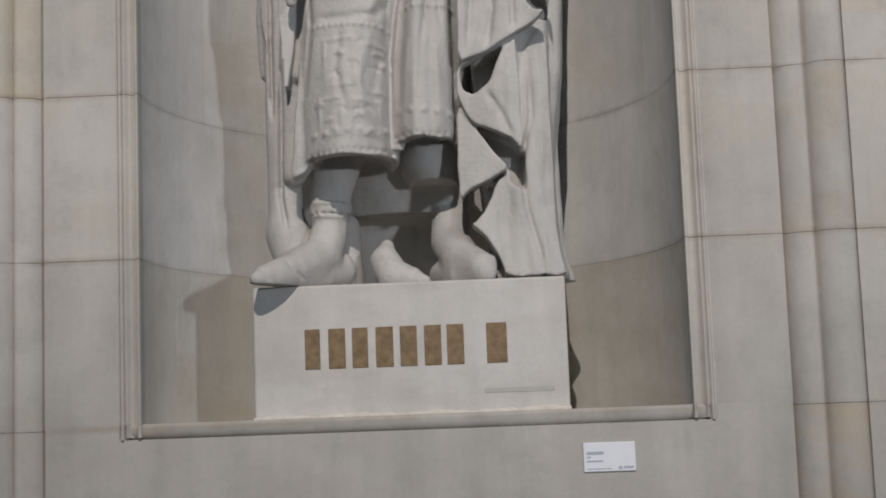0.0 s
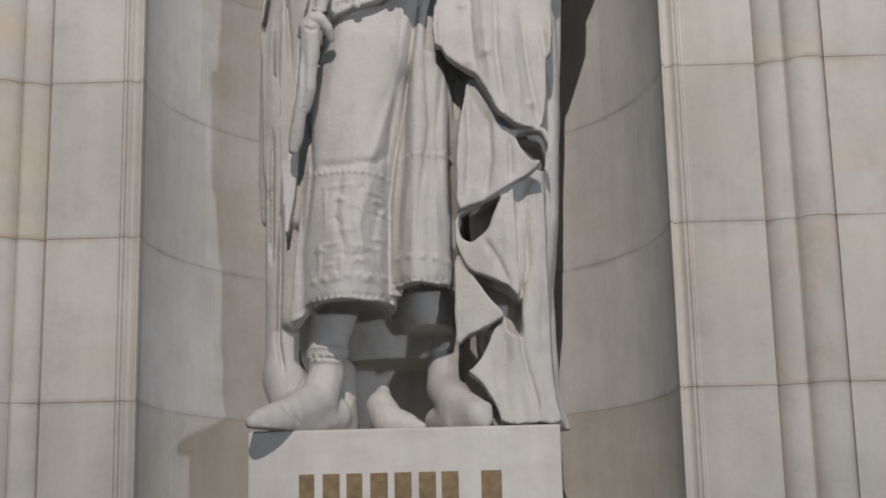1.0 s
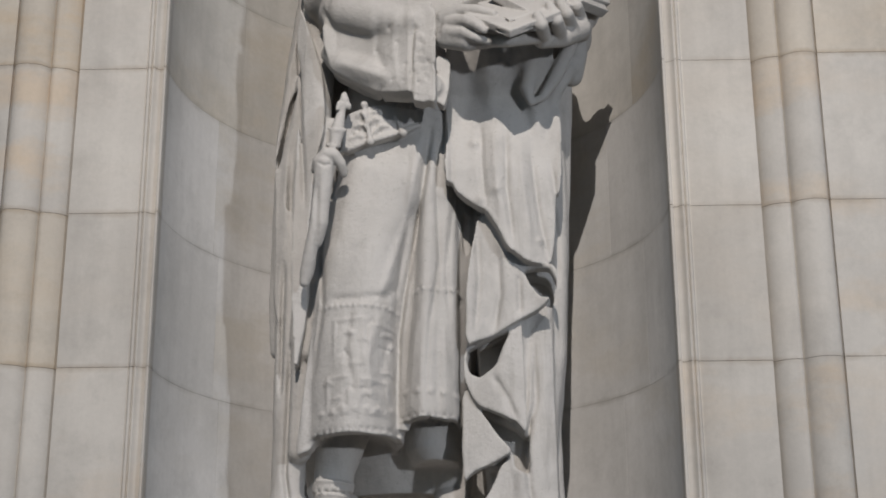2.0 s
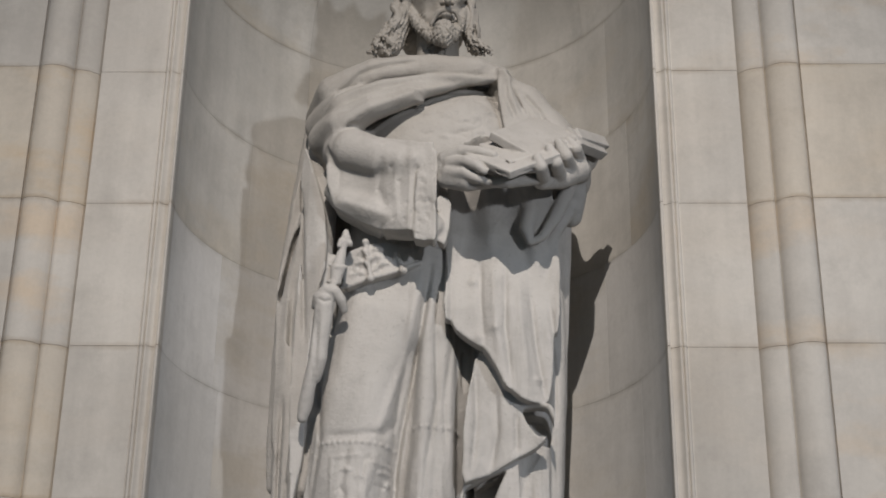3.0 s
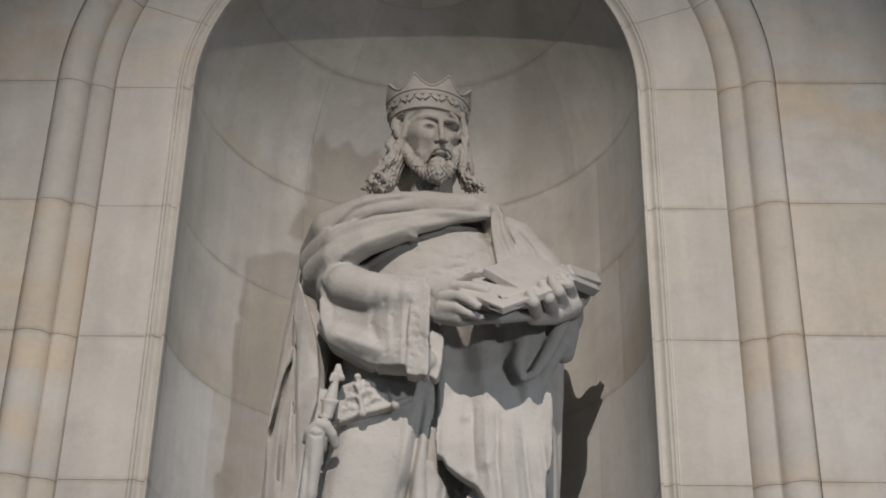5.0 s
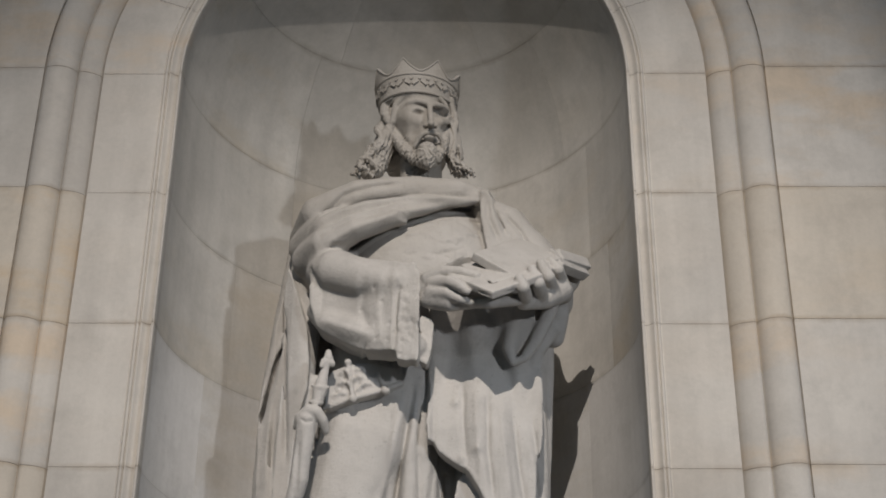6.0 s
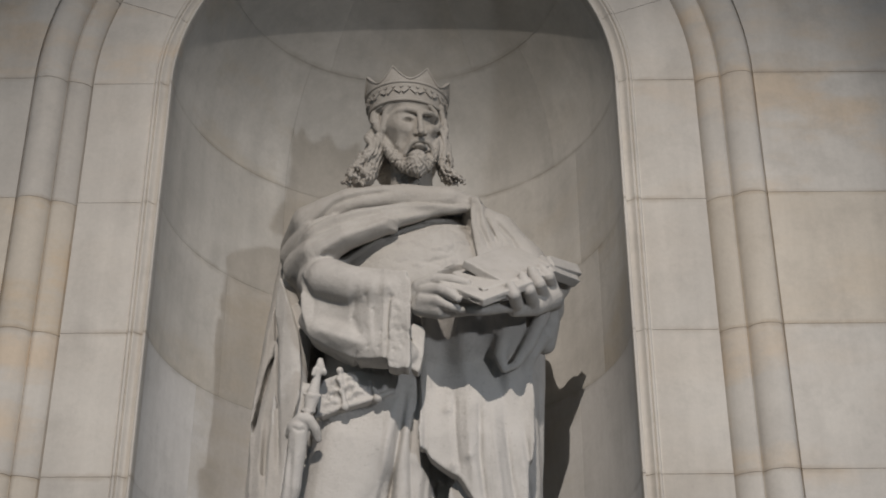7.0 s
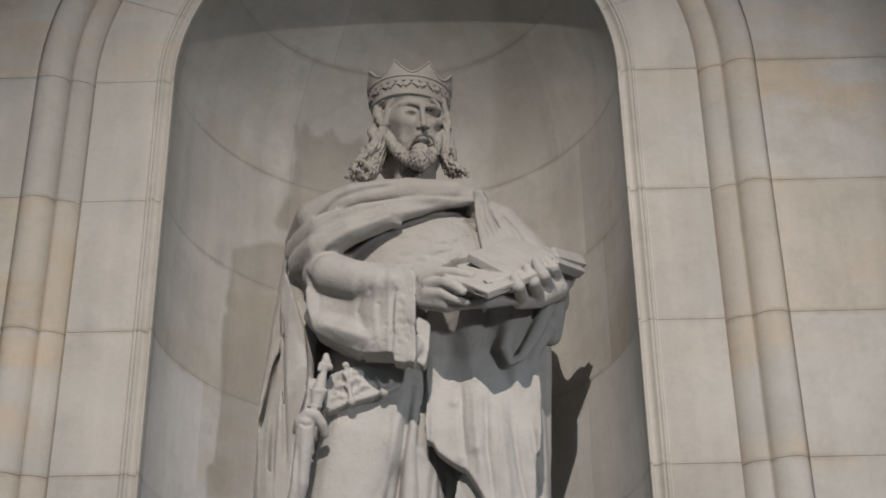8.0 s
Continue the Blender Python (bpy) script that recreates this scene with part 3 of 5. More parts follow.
def carve_drapery(c):
    flat = lambda v: (lambda x, z: v + 0 * x + 0 * z)
    # core of the trunk and the mantle behind
    c.robe([(2.44, -0.05, 0.33, 0.20, 0.20), (2.9, -0.02, 0.31, 0.24, 0.22), (3.3, 0.0, 0.29, 0.26, 0.21), (3.7, 0.05, 0.27, 0.28, 0.22),
            (3.95, 0.05, 0.28, 0.31, 0.20), (4.10, 0.05, 0.30, 0.27, 0.15), (4.19, 0.05, 0.32, 0.17, 0.10)], 0.02)
    c.robe([(2.035, -0.01, 0.72, 0.42, 0.12), (2.25, -0.01, 0.70, 0.43, 0.12), (2.5, -0.01, 0.60, 0.44, 0.13), (2.7, -0.01, 0.54, 0.44, 0.15), (3.2, 0.0, 0.50, 0.46, 0.16), (3.7, 0.02, 0.46, 0.46, 0.18),
            (4.0, 0.04, 0.40, 0.42, 0.18), (4.15, 0.05, 0.38, 0.33, 0.15), (4.22, 0.05, 0.38, 0.19, 0.11)], 0.02,
           lambda a, z: 0.016 * np.cos(9 * a + 1.5 * z))
    # tunic: the panel over the forward leg, and the pleated one beside it
    c.robe([(2.411, -0.188, 0.23, 0.148, 0.235), (2.7, -0.184, 0.22, 0.148, 0.225), (3.0, -0.160, 0.22, 0.150, 0.22), (3.25, -0.125, 0.23, 0.150, 0.215),
            (3.45, -0.10, 0.27, 0.14, 0.2)], 0.012,
           lambda a, z: 0.007 * np.cos(5 * a - 4.0 * (z - 2.4)) + 0.010 * np.exp(-((a - 0.75) / 0.22) ** 2))
    c.robe([(2.463, 0.048, 0.25, 0.105, 0.215), (2.8, 0.055, 0.24, 0.10, 0.205), (3.15, 0.065, 0.23, 0.09, 0.19), (3.45, 0.075, 0.22, 0.085, 0.17)], 0.010,
           lambda a, z: 0.010 * np.cos(6.5 * a + 1.2 + 0.8 * (z - 2.4)) * np.clip((3.6 - z) * 1.4, 0, 1))
    c.egg((-0.178, 0.24, 2.395), (0.118, 0.205, 0.075), 0.006, True)
    c.egg((0.05, 0.26, 2.45), (0.090, 0.185, 0.06), 0.006, True)
    c.limb([(0.02, 0.13, 3.42, 0.10), (0.0, 0.12, 3.22, 0.10)], 0.05)
    c.limb([(0.062, 0.02, 3.42, 0.012), (0.012, 0.01, 3.1, 0.018), (-0.028, 0.015, 2.8, 0.02), (-0.046, 0.03, 2.44, 0.024)], 0.02, True)
    c.sheet([(-0.262, 3.2), (-0.30, 2.9), (-0.335, 2.62), (-0.366, 2.362), (-0.318, 2.377), (-0.295, 2.42), (-0.25, 2.7), (-0.22, 3.1)],
            lambda x, z: 0.14 - 0.35 * (x + 0.3) + 0.01 * np.sin(60 * x), 0.035, 0.02)
    # inner garment under the hem
    c.robe([(2.362, 0.062, 0.36, 0.075, 0.15), (2.40, 0.055, 0.35, 0.09, 0.165), (2.5, 0.05, 0.34, 0.10, 0.18)], 0.012)
    c.robe([(2.035, -0.03, 0.72, 0.20, 0.09), (2.27, -0.04, 0.68, 0.20, 0.09), (2.285, -0.04, 0.52, 0.20, 0.13), (2.5, -0.05, 0.45, 0.2, 0.13)], 0.015, lambda a, z: 0.004 * np.cos(6 * a + 0.7))
    # legs and feet
    c.limb([(-0.235, 0.29, 2.47, 0.088), (-0.258, 0.28, 2.34, 0.064), (-0.264, 0.27, 2.22, 0.056), (-0.285, 0.22, 2.135, 0.062), (-0.355, 0.09, 2.083, 0.052),
            (-0.425, -0.015, 2.058, 0.032)], 0.02)
    c.limb([(-0.25, 0.30, 2.10, 0.06), (-0.30, 0.2, 2.07, 0.05), (-0.40, 0.01, 2.045, 0.035), (-0.445, -0.045, 2.045, 0.022)], 0.02)
    c.robe([(2.268, -0.262, 0.272, 0.064, 0.066), (2.298, -0.261, 0.275, 0.066, 0.068)], 0.004)
    c.limb([(0.11, 0.44, 2.5, 0.085), (0.11, 0.42, 2.28, 0.06), (0.108, 0.33, 2.175, 0.06), (0.145, 0.23, 2.11, 0.06), (0.205, 0.12, 2.075, 0.042)], 0.02)
    c.limb([(0.09, 0.33, 2.07, 0.05), (0.15, 0.2, 2.06, 0.05), (0.22, 0.10, 2.05, 0.028)], 0.02)
    c.limb([(-0.088, 0.30, 2.165, 0.022), (-0.095, 0.27, 2.12, 0.045), (-0.07, 0.24, 2.07, 0.05), (-0.01, 0.21, 2.055, 0.035), (0.03, 0.20, 2.045, 0.018)], 0.02)
    c.limb([(-0.23, 0.40, 2.24, 0.05), (-0.235, 0.38, 2.06, 0.06)], 0.02)
    # mantle hanging at the sword side
    c.limb([(-0.35, 0.30, 4.04, 0.06), (-0.395, 0.31, 3.8, 0.048), (-0.425, 0.31, 3.5, 0.05), (-0.436, 0.31, 3.1, 0.048), (-0.445, 0.31, 2.84, 0.04), (-0.452, 0.31, 2.735, 0.026)], 0.012)
    c.limb([(-0.33, 0.21, 3.96, 0.055), (-0.352, 0.23, 3.7, 0.045), (-0.385, 0.25, 3.45, 0.05), (-0.402, 0.27, 3.0, 0.055), (-0.408, 0.29, 2.6, 0.052), (-0.405, 0.31, 2.26, 0.055), (-0.375, 0.32, 2.13, 0.06)], 0.012)
    c.limb([(-0.305, 0.16, 3.75, 0.04), (-0.325, 0.17, 3.5, 0.046), (-0.345, 0.19, 3.1, 0.042), (-0.362, 0.22, 2.75, 0.04), (-0.37, 0.25, 2.4, 0.04)], 0.012)
    c.limb([(-0.275, 0.14, 3.45, 0.03), (-0.30, 0.16, 3.1, 0.03), (-0.33, 0.19, 2.7, 0.03)], 0.012)
    c.limb([(-0.405, 0.34, 2.22, 0.07), (-0.36, 0.33, 2.13, 0.075), (-0.24, 0.40, 2.09, 0.06)], 0.03)
    c.limb([(-0.365, 0.16, 3.8, 0.012), (-0.40, 0.2, 3.45, 0.012), (-0.425, 0.24, 3.2, 0.008)], 0.015, True)
    # the broad faces of that mantle, front panel and outer panel
    c.sheet([(-0.384, 3.880), (-0.347, 3.771), (-0.300, 3.610), (-0.289, 3.438), (-0.320, 3.300), (-0.340, 3.068), (-0.338, 2.80), (-0.372, 2.62), (-0.385, 2.80), (-0.391, 3.069), (-0.386, 3.302), (-0.384, 3.583), (-0.395, 3.751)],
            lambda x, z: 0.125 + 0.012 * np.cos(44 * x + 3 * z) - 0.35 * np.clip(x + 0.36, -0.2, 0) + 0.10 * np.clip(3.0 - z, 0, 1), 0.032, 0.015)
    c.sheet([(-0.414, 3.842), (-0.406, 3.647), (-0.428, 3.574), (-0.437, 3.429), (-0.412, 3.108), (-0.405, 2.80), (-0.43, 2.76), (-0.462, 2.90), (-0.462, 3.109), (-0.475, 3.379), (-0.462, 3.512), (-0.439, 3.658)],
            lambda x, z: 0.265 + 0.5 * np.abs(x + 0.43), 0.032, 0.015)
    # mantle on the book side: pleated mass
    c.robe([(2.035, 0.36, 0.30, 0.125, 0.18), (2.15, 0.345, 0.29, 0.105, 0.17), (2.5, 0.325, 0.28, 0.115, 0.17), (2.9, 0.325, 0.27, 0.145, 0.18), (3.3, 0.345, 0.26, 0.15, 0.18), (3.62, 0.36, 0.24, 0.15, 0.18)], 0.015,
           lambda a, z: 0.016 * np.cos(7 * a + 0.6 + 0.9 * (z - 2.0)))
    c.limb([(0.43, 0.20, 3.5, 0.06), (0.44, 0.22, 3.1, 0.055), (0.425, 0.22, 2.7, 0.05), (0.385, 0.2, 2.4, 0.045), (0.395, 0.2, 2.15, 0.045), (0.43, 0.17, 2.045, 0.03)], 0.012)
    c.limb([(0.465, 0.34, 3.5, 0.05), (0.455, 0.36, 3.1, 0.05), (0.44, 0.36, 2.7, 0.045), (0.395, 0.34, 2.3, 0.045), (0.42, 0.32, 2.06, 0.04)], 0.012)
    c.sheet([(0.158, 2.226), (0.182, 2.200), (0.224, 2.246), (0.255, 2.318), (0.290, 2.355), (0.345, 2.40), (0.365, 2.72), (0.42, 2.80), (0.432, 2.5), (0.435, 2.2), (0.445, 2.09), (0.46, 2.036), (0.275, 2.036), (0.255, 2.10), (0.222, 2.165), (0.185, 2.195)],
            lambda x, z: 0.155 - 0.18 * np.clip(2.25 - z, 0, 1) + 0.006 * np.cos(30 * x + 5 * z) + 0.5 * np.clip(x - 0.40, 0, 1), 0.045, 0.030)
    # falling hem, first turn: a broad apron edge that swings out to the side
    c.sheet([(0.12, 3.56), (0.095, 3.21), (0.15, 3.155), (0.23, 3.10), (0.265, 3.04), (0.29, 2.98), (0.35, 2.932), (0.425, 2.925), (0.44, 3.0), (0.47, 3.25), (0.47, 3.56)],
            lambda x, z: 0.015 + 0.20 * np.clip(z - 3.24, 0, 0.4) + 0.012 * np.cos(28 * (x - 0.12) + 1.5 * z) + 0.25 * np.clip(x - 0.36, 0, 1) - 0.02 * np.clip(3.2 - z, 0, 1), 0.028, 0.012)
    # second turn back
    c.sheet([(0.20, 3.12), (0.165, 2.9), (0.158, 2.68), (0.226, 2.706), (0.312, 2.752), (0.40, 2.80), (0.442, 2.85), (0.44, 2.92), (0.36, 2.96), (0.30, 3.05)],
            lambda x, z: 0.065 - 0.30 * np.clip(x - 0.30, 0, 1) + 0.010 * np.cos(45 * x + 3 * z), 0.024, 0.010)
    # third turn: a lobe that rolls under on one side and hangs to a point on the other
    c.sheet([(0.20, 2.78), (0.33, 2.80), (0.335, 2.673), (0.340, 2.537), (0.343, 2.408), (0.317, 2.442), (0.271, 2.470), (0.203, 2.500), (0.177, 2.532), (0.153, 2.591), (0.153, 2.646), (0.166, 2.714)],
            lambda x, z: 0.105 - 0.22 * np.clip(x - 0.18, 0, 1) + 0.006 * np.cos(36 * x), 0.024, 0.010)
    # fourth turn
    c.sheet([(0.147, 2.56), (0.19, 2.56), (0.212, 2.487), (0.250, 2.425), (0.299, 2.367), (0.247, 2.337), (0.180, 2.309), (0.149, 2.277), (0.145, 2.375)],
            lambda x, z: 0.135 - 0.22 * np.clip(x - 0.16, 0, 1), 0.024, 0.010)
    # the dark hollows inside the turns of the hem
    c.sheet([(0.343, 2.918), (0.38, 2.922), (0.421, 2.913), (0.44, 2.865), (0.428, 2.822), (0.39, 2.83), (0.36, 2.875)], flat(0.09), 0.10, 0.008, True)
    c.sheet([(0.166, 2.680), (0.227, 2.706), (0.296, 2.734), (0.271, 2.682), (0.250, 2.628), (0.203, 2.591), (0.170, 2.608), (0.160, 2.645)], flat(0.11), 0.09, 0.010, True)
    c.sheet([(0.205, 2.494), (0.271, 2.462), (0.320, 2.433), (0.342, 2.404), (0.343, 2.321), (0.328, 2.305), (0.304, 2.321), (0.301, 2.364), (0.265, 2.411), (0.233, 2.456)], flat(0.11), 0.08, 0.010, True)
    c.sheet([(0.158, 2.272), (0.183, 2.301), (0.255, 2.330), (0.244, 2.285), (0.217, 2.239), (0.183, 2.202), (0.162, 2.238)], flat(0.12), 0.09, 0.010, True)
    c.sheet([(0.150, 3.148), (0.205, 3.108), (0.185, 3.06), (0.155, 3.0)], flat(0.08), 0.08, 0.008, True)
    c.limb([(0.147, 0.06, 2.5, 0.008), (0.148, 0.06, 3.1, 0.008)], 0.012, True)


def carve_upper(c):
    flat = lambda v: (lambda x, z: v + 0 * x + 0 * z)
    # chest and shoulders
    c.egg((0.05, 0.28, 3.98), (0.36, 0.20, 0.24), 0.04)
    c.egg((0.09, 0.17, 3.84), (0.27, 0.18, 0.28), 0.04)
    c.limb([(-0.22, 0.28, 4.11, 0.12), (0.0, 0.30, 4.11, 0.12), (0.2, 0.29, 4.11, 0.12), (0.33, 0.25, 4.06, 0.12)], 0.04)
    # short mantle across the chest: rolls that run to the clasp
    c.limb([(-0.35, 0.28, 4.07, 0.06), (-0.29, 0.12, 4.08, 0.065), (-0.15, 0.06, 4.115, 0.06), (0.04, 0.045, 4.135, 0.05), (0.2, 0.06, 4.14, 0.04), (0.29, 0.085, 4.125, 0.025)], 0.012)
    c.limb([(-0.33, 0.2, 3.99, 0.07), (-0.24, 0.055, 3.99, 0.07), (-0.12, 0.02, 4.02, 0.055), (0.04, 0.025, 4.065, 0.045), (0.18, 0.05, 4.10, 0.032), (0.28, 0.07, 4.115, 0.02)], 0.010)
    c.limb([(-0.32, 0.14, 3.91, 0.06), (-0.25, 0.02, 3.91, 0.055), (-0.15, -0.03, 3.945, 0.045), (-0.02, -0.025, 3.995, 0.04), (0.12, 0.015, 4.055, 0.028), (0.27, 0.055, 4.11, 0.018)], 0.010)
    c.limb([(-0.06, 0.06, 4.165, 0.02), (0.06, 0.09, 4.175, 0.025), (0.2, 0.10, 4.16, 0.025), (0.27, 0.09, 4.14, 0.02)], 0.03)
    c.egg((0.287, 0.055, 4.122), (0.024, 0.024, 0.02), 0.008)
    # mantle over the other shoulder
    c.limb([(0.29, 0.12, 4.10, 0.05), (0.36, 0.17, 4.04, 0.09), (0.42, 0.17, 3.95, 0.09), (0.47, 0.14, 3.84, 0.09), (0.50, 0.10, 3.74, 0.085)], 0.02)
    c.sheet([(0.272, 4.125), (0.305, 4.115), (0.37, 3.98), (0.42, 3.86), (0.40, 3.78), (0.32, 3.79), (0.292, 3.90), (0.272, 4.02)], lambda x, z: 0.045 + 0.25 * np.abs(x - 0.30) - 0.03 * np.clip(4.1 - z, 0, 1), 0.022, 0.015)
    # sword arm: a full sleeve, rolled over the forearm and hanging in a bag below it
    c.limb([(-0.259, 0.270, 3.967, 0.100), (-0.235, 0.150, 3.860, 0.095), (-0.230, 0.030, 3.809, 0.072)], 0.03)
    c.limb([(-0.262, 0.060, 3.816, 0.055), (-0.204, -0.010, 3.790, 0.074), (-0.103, -0.080, 3.725, 0.062), (0.010, -0.125, 3.684, 0.052)], 0.012)
    c.limb([(-0.281, 0.080, 3.682, 0.026), (-0.228, 0.000, 3.607, 0.036), (-0.139, -0.050, 3.554, 0.044), (-0.026, -0.100, 3.489, 0.046), (0.061, -0.125, 3.464, 0.044)], 0.012)
    c.sheet([(-0.298, 3.760), (-0.262, 3.833), (-0.144, 3.804), (0.009, 3.746), (0.076, 3.733), (0.073, 3.414), (-0.008, 3.438), (-0.099, 3.468), (-0.187, 3.536), (-0.255, 3.593), (-0.291, 3.666)],
            lambda x, z: 0.045 - 0.155 * np.clip((x + 0.25) / 0.24, 0, 1) - 0.03 * np.clip((x + 0.04) / 0.1, 0, 1) + 0.006 * np.cos(34 * x + 5 * z), 0.045, 0.02)
    # turned-back cuff and the lining behind it
    c.sheet([(0.011, 3.667), (0.019, 3.699), (0.041, 3.723), (0.079, 3.720), (0.077, 3.561), (0.080, 3.391), (0.040, 3.397), (0.004, 3.411), (0.006, 3.543)],
            lambda x, z: -0.140 - 0.4 * np.clip(x - 0.02, 0, 0.06) + 0.004 * np.cos(22 * z), 0.030, 0.008)
    c.sheet([(0.075, 3.577), (0.123, 3.552), (0.119, 3.470), (0.104, 3.398), (0.078, 3.416)], flat(-0.115), 0.022, 0.006)
    c.limb([(-0.267, -0.020, 3.806, 0.006), (-0.199, -0.060, 3.813, 0.007), (-0.128, -0.060, 3.811, 0.005)], 0.012, True)
    c.limb([(-0.272, -0.020, 3.734, 0.008), (-0.297, 0.000, 3.795, 0.008)], 0.02, True)
    c.limb([(-0.290, 0.030, 3.881, 0.008), (-0.260, 0.000, 3.884, 0.009), (-0.213, -0.030, 3.882, 0.009), (-0.154, -0.030, 3.859, 0.009)], 0.012, True)
    # unseen lump behind the book, added to fill out the shadow on the niche
    c.limb([(0.518, 0.100, 3.753, 0.050), (0.551, 0.110, 3.804, 0.046), (0.568, 0.120, 3.825, 0.044), (0.592, 0.110, 3.844, 0.034)], 0.02)
    # book arm, and the sleeve that hangs from it in a loop
    c.limb([(0.443, 0.200, 3.931, 0.100), (0.469, 0.130, 3.790, 0.085), (0.507, 0.030, 3.740, 0.060), (0.489, -0.080, 3.686, 0.048)], 0.03)
    c.limb([(0.526, 0.040, 3.738, 0.040), (0.523, 0.060, 3.664, 0.042), (0.514, 0.090, 3.597, 0.036)], 0.012)
    c.limb([(0.401, -0.040, 3.650, 0.020), (0.375, -0.020, 3.579, 0.024), (0.363, -0.010, 3.514, 0.022), (0.374, -0.010, 3.464, 0.011)], 0.006)
    c.limb([(0.521, -0.030, 3.704, 0.024), (0.488, -0.020, 3.617, 0.024), (0.452, -0.010, 3.542, 0.023), (0.413, -0.010, 3.479, 0.014), (0.378, -0.010, 3.460, 0.009)], 0.006)
    c.limb([(0.498, 0.050, 3.608, 0.032), (0.461, 0.050, 3.538, 0.028), (0.441, 0.060, 3.492, 0.022)], 0.015)
    # folds gathered under the wrists
    c.sheet([(0.112, 3.76), (0.104, 3.40), (0.100, 3.24), (0.20, 3.19), (0.33, 3.16), (0.44, 3.20), (0.45, 3.76)], lambda x, z: 0.072 + 0.06 * np.clip(3.6 - z, 0, 1) - 0.75 * np.clip(z - 3.50, 0, 0.3) + 0.020 * np.cos(46 * x + 3 * z), 0.042, 0.015)
    # belt with its hanging clasp work
    c.sheet([(-0.228, 3.310), (-0.136, 3.335), (-0.032, 3.368), (0.015, 3.390), (0.067, 3.413), (0.067, 3.484), (-0.014, 3.457), (-0.106, 3.469), (-0.226, 3.435)],
            lambda x, z: 0.02 + 1.6 * (x + 0.11) ** 2, 0.022, 0.006)
    c.limb([(-0.229, 0.030, 3.320, 0.007), (-0.136, -0.004, 3.339, 0.008), (-0.032, 0.004, 3.375, 0.008), (0.018, 0.020, 3.402, 0.007)], 0.004)
    for top, foot in (((-0.155, -0.002, 3.460), (-0.135, -0.012, 3.334)), ((-0.054, 0.002, 3.424), (-0.031, -0.008, 3.364))):
        c.limb([(*top, 0.007), (*foot, 0.008)], 0.004)
        c.egg(foot, (0.014, 0.014, 0.014), 0.003)
    c.egg((-0.156, -0.004, 3.465), (0.012, 0.012, 0.011), 0.003)
    for line in (((-0.185, 3.426), (-0.167, 3.437), (-0.150, 3.417)), ((-0.191, 3.387), (-0.174, 3.402), (-0.146, 3.382)), ((-0.144, 3.393), (-0.123, 3.416), (-0.105, 3.408)),
                 ((-0.202, 3.352), (-0.176, 3.363), (-0.155, 3.355)), ((-0.126, 3.362), (-0.104, 3.389), (-0.075, 3.392)), ((-0.138, 3.432), (-0.116, 3.444), (-0.101, 3.432))):
        c.stroke(line, 0.006, -0.009, 0.10)
    for x, z in ((-0.177, 3.382), (-0.167, 3.412), (-0.119, 3.393), (-0.104, 3.373), (-0.068, 3.403), (-0.191, 3.367)):
        c.studs((x, z), (x, z), 1, 0.006, 0.009, 0.10)
    # sword: beast-headed pommel, ribbed grip, cap-shaped guard and scabbard
    c.limb([(-0.216, -0.050, 3.480, 0.009), (-0.215, -0.052, 3.455, 0.016), (-0.224, -0.050, 3.429, 0.013)], 0.003)
    c.limb([(-0.230, -0.062, 3.444, 0.008), (-0.235, -0.066, 3.424, 0.006)], 0.003)
    c.egg((-0.200, -0.055, 3.438), (0.008, 0.010, 0.012), 0.002)
    c.egg((-0.219, -0.068, 3.453), (0.004, 0.006, 0.004), 0.002, True)
    c.limb([(-0.224, -0.050, 3.421, 0.012), (-0.235, -0.050, 3.371, 0.020)], 0.003)
    c.limb([(-0.263, -0.052, 3.365, 0.006), (-0.237, -0.074, 3.350, 0.006), (-0.211, -0.052, 3.358, 0.006)], 0.002)
    c.limb([(-0.238, -0.050, 3.348, 0.024), (-0.242, -0.050, 3.314, 0.018)], 0.002)
    c.limb([(-0.267, -0.050, 3.310, 0.006), (-0.245, -0.070, 3.296, 0.006), (-0.228, -0.050, 3.306, 0.006)], 0.002)
    c.limb([(-0.310, -0.030, 3.232, 0.009), (-0.296, -0.052, 3.257, 0.015), (-0.268, -0.064, 3.278, 0.018), (-0.241, -0.064, 3.270, 0.018), (-0.224, -0.052, 3.248, 0.016), (-0.215, -0.030, 3.222, 0.012)], 0.006)
    c.limb([(-0.274, -0.050, 3.246, 0.030), (-0.290, -0.020, 3.068, 0.028), (-0.332, 0.035, 2.919, 0.022), (-0.338, 0.040, 2.890, 0.016)], 0.004)
    c.stroke([(-0.291, 3.243), (-0.271, 3.231), (-0.252, 3.240)], 0.004, 0.006, 0.02)


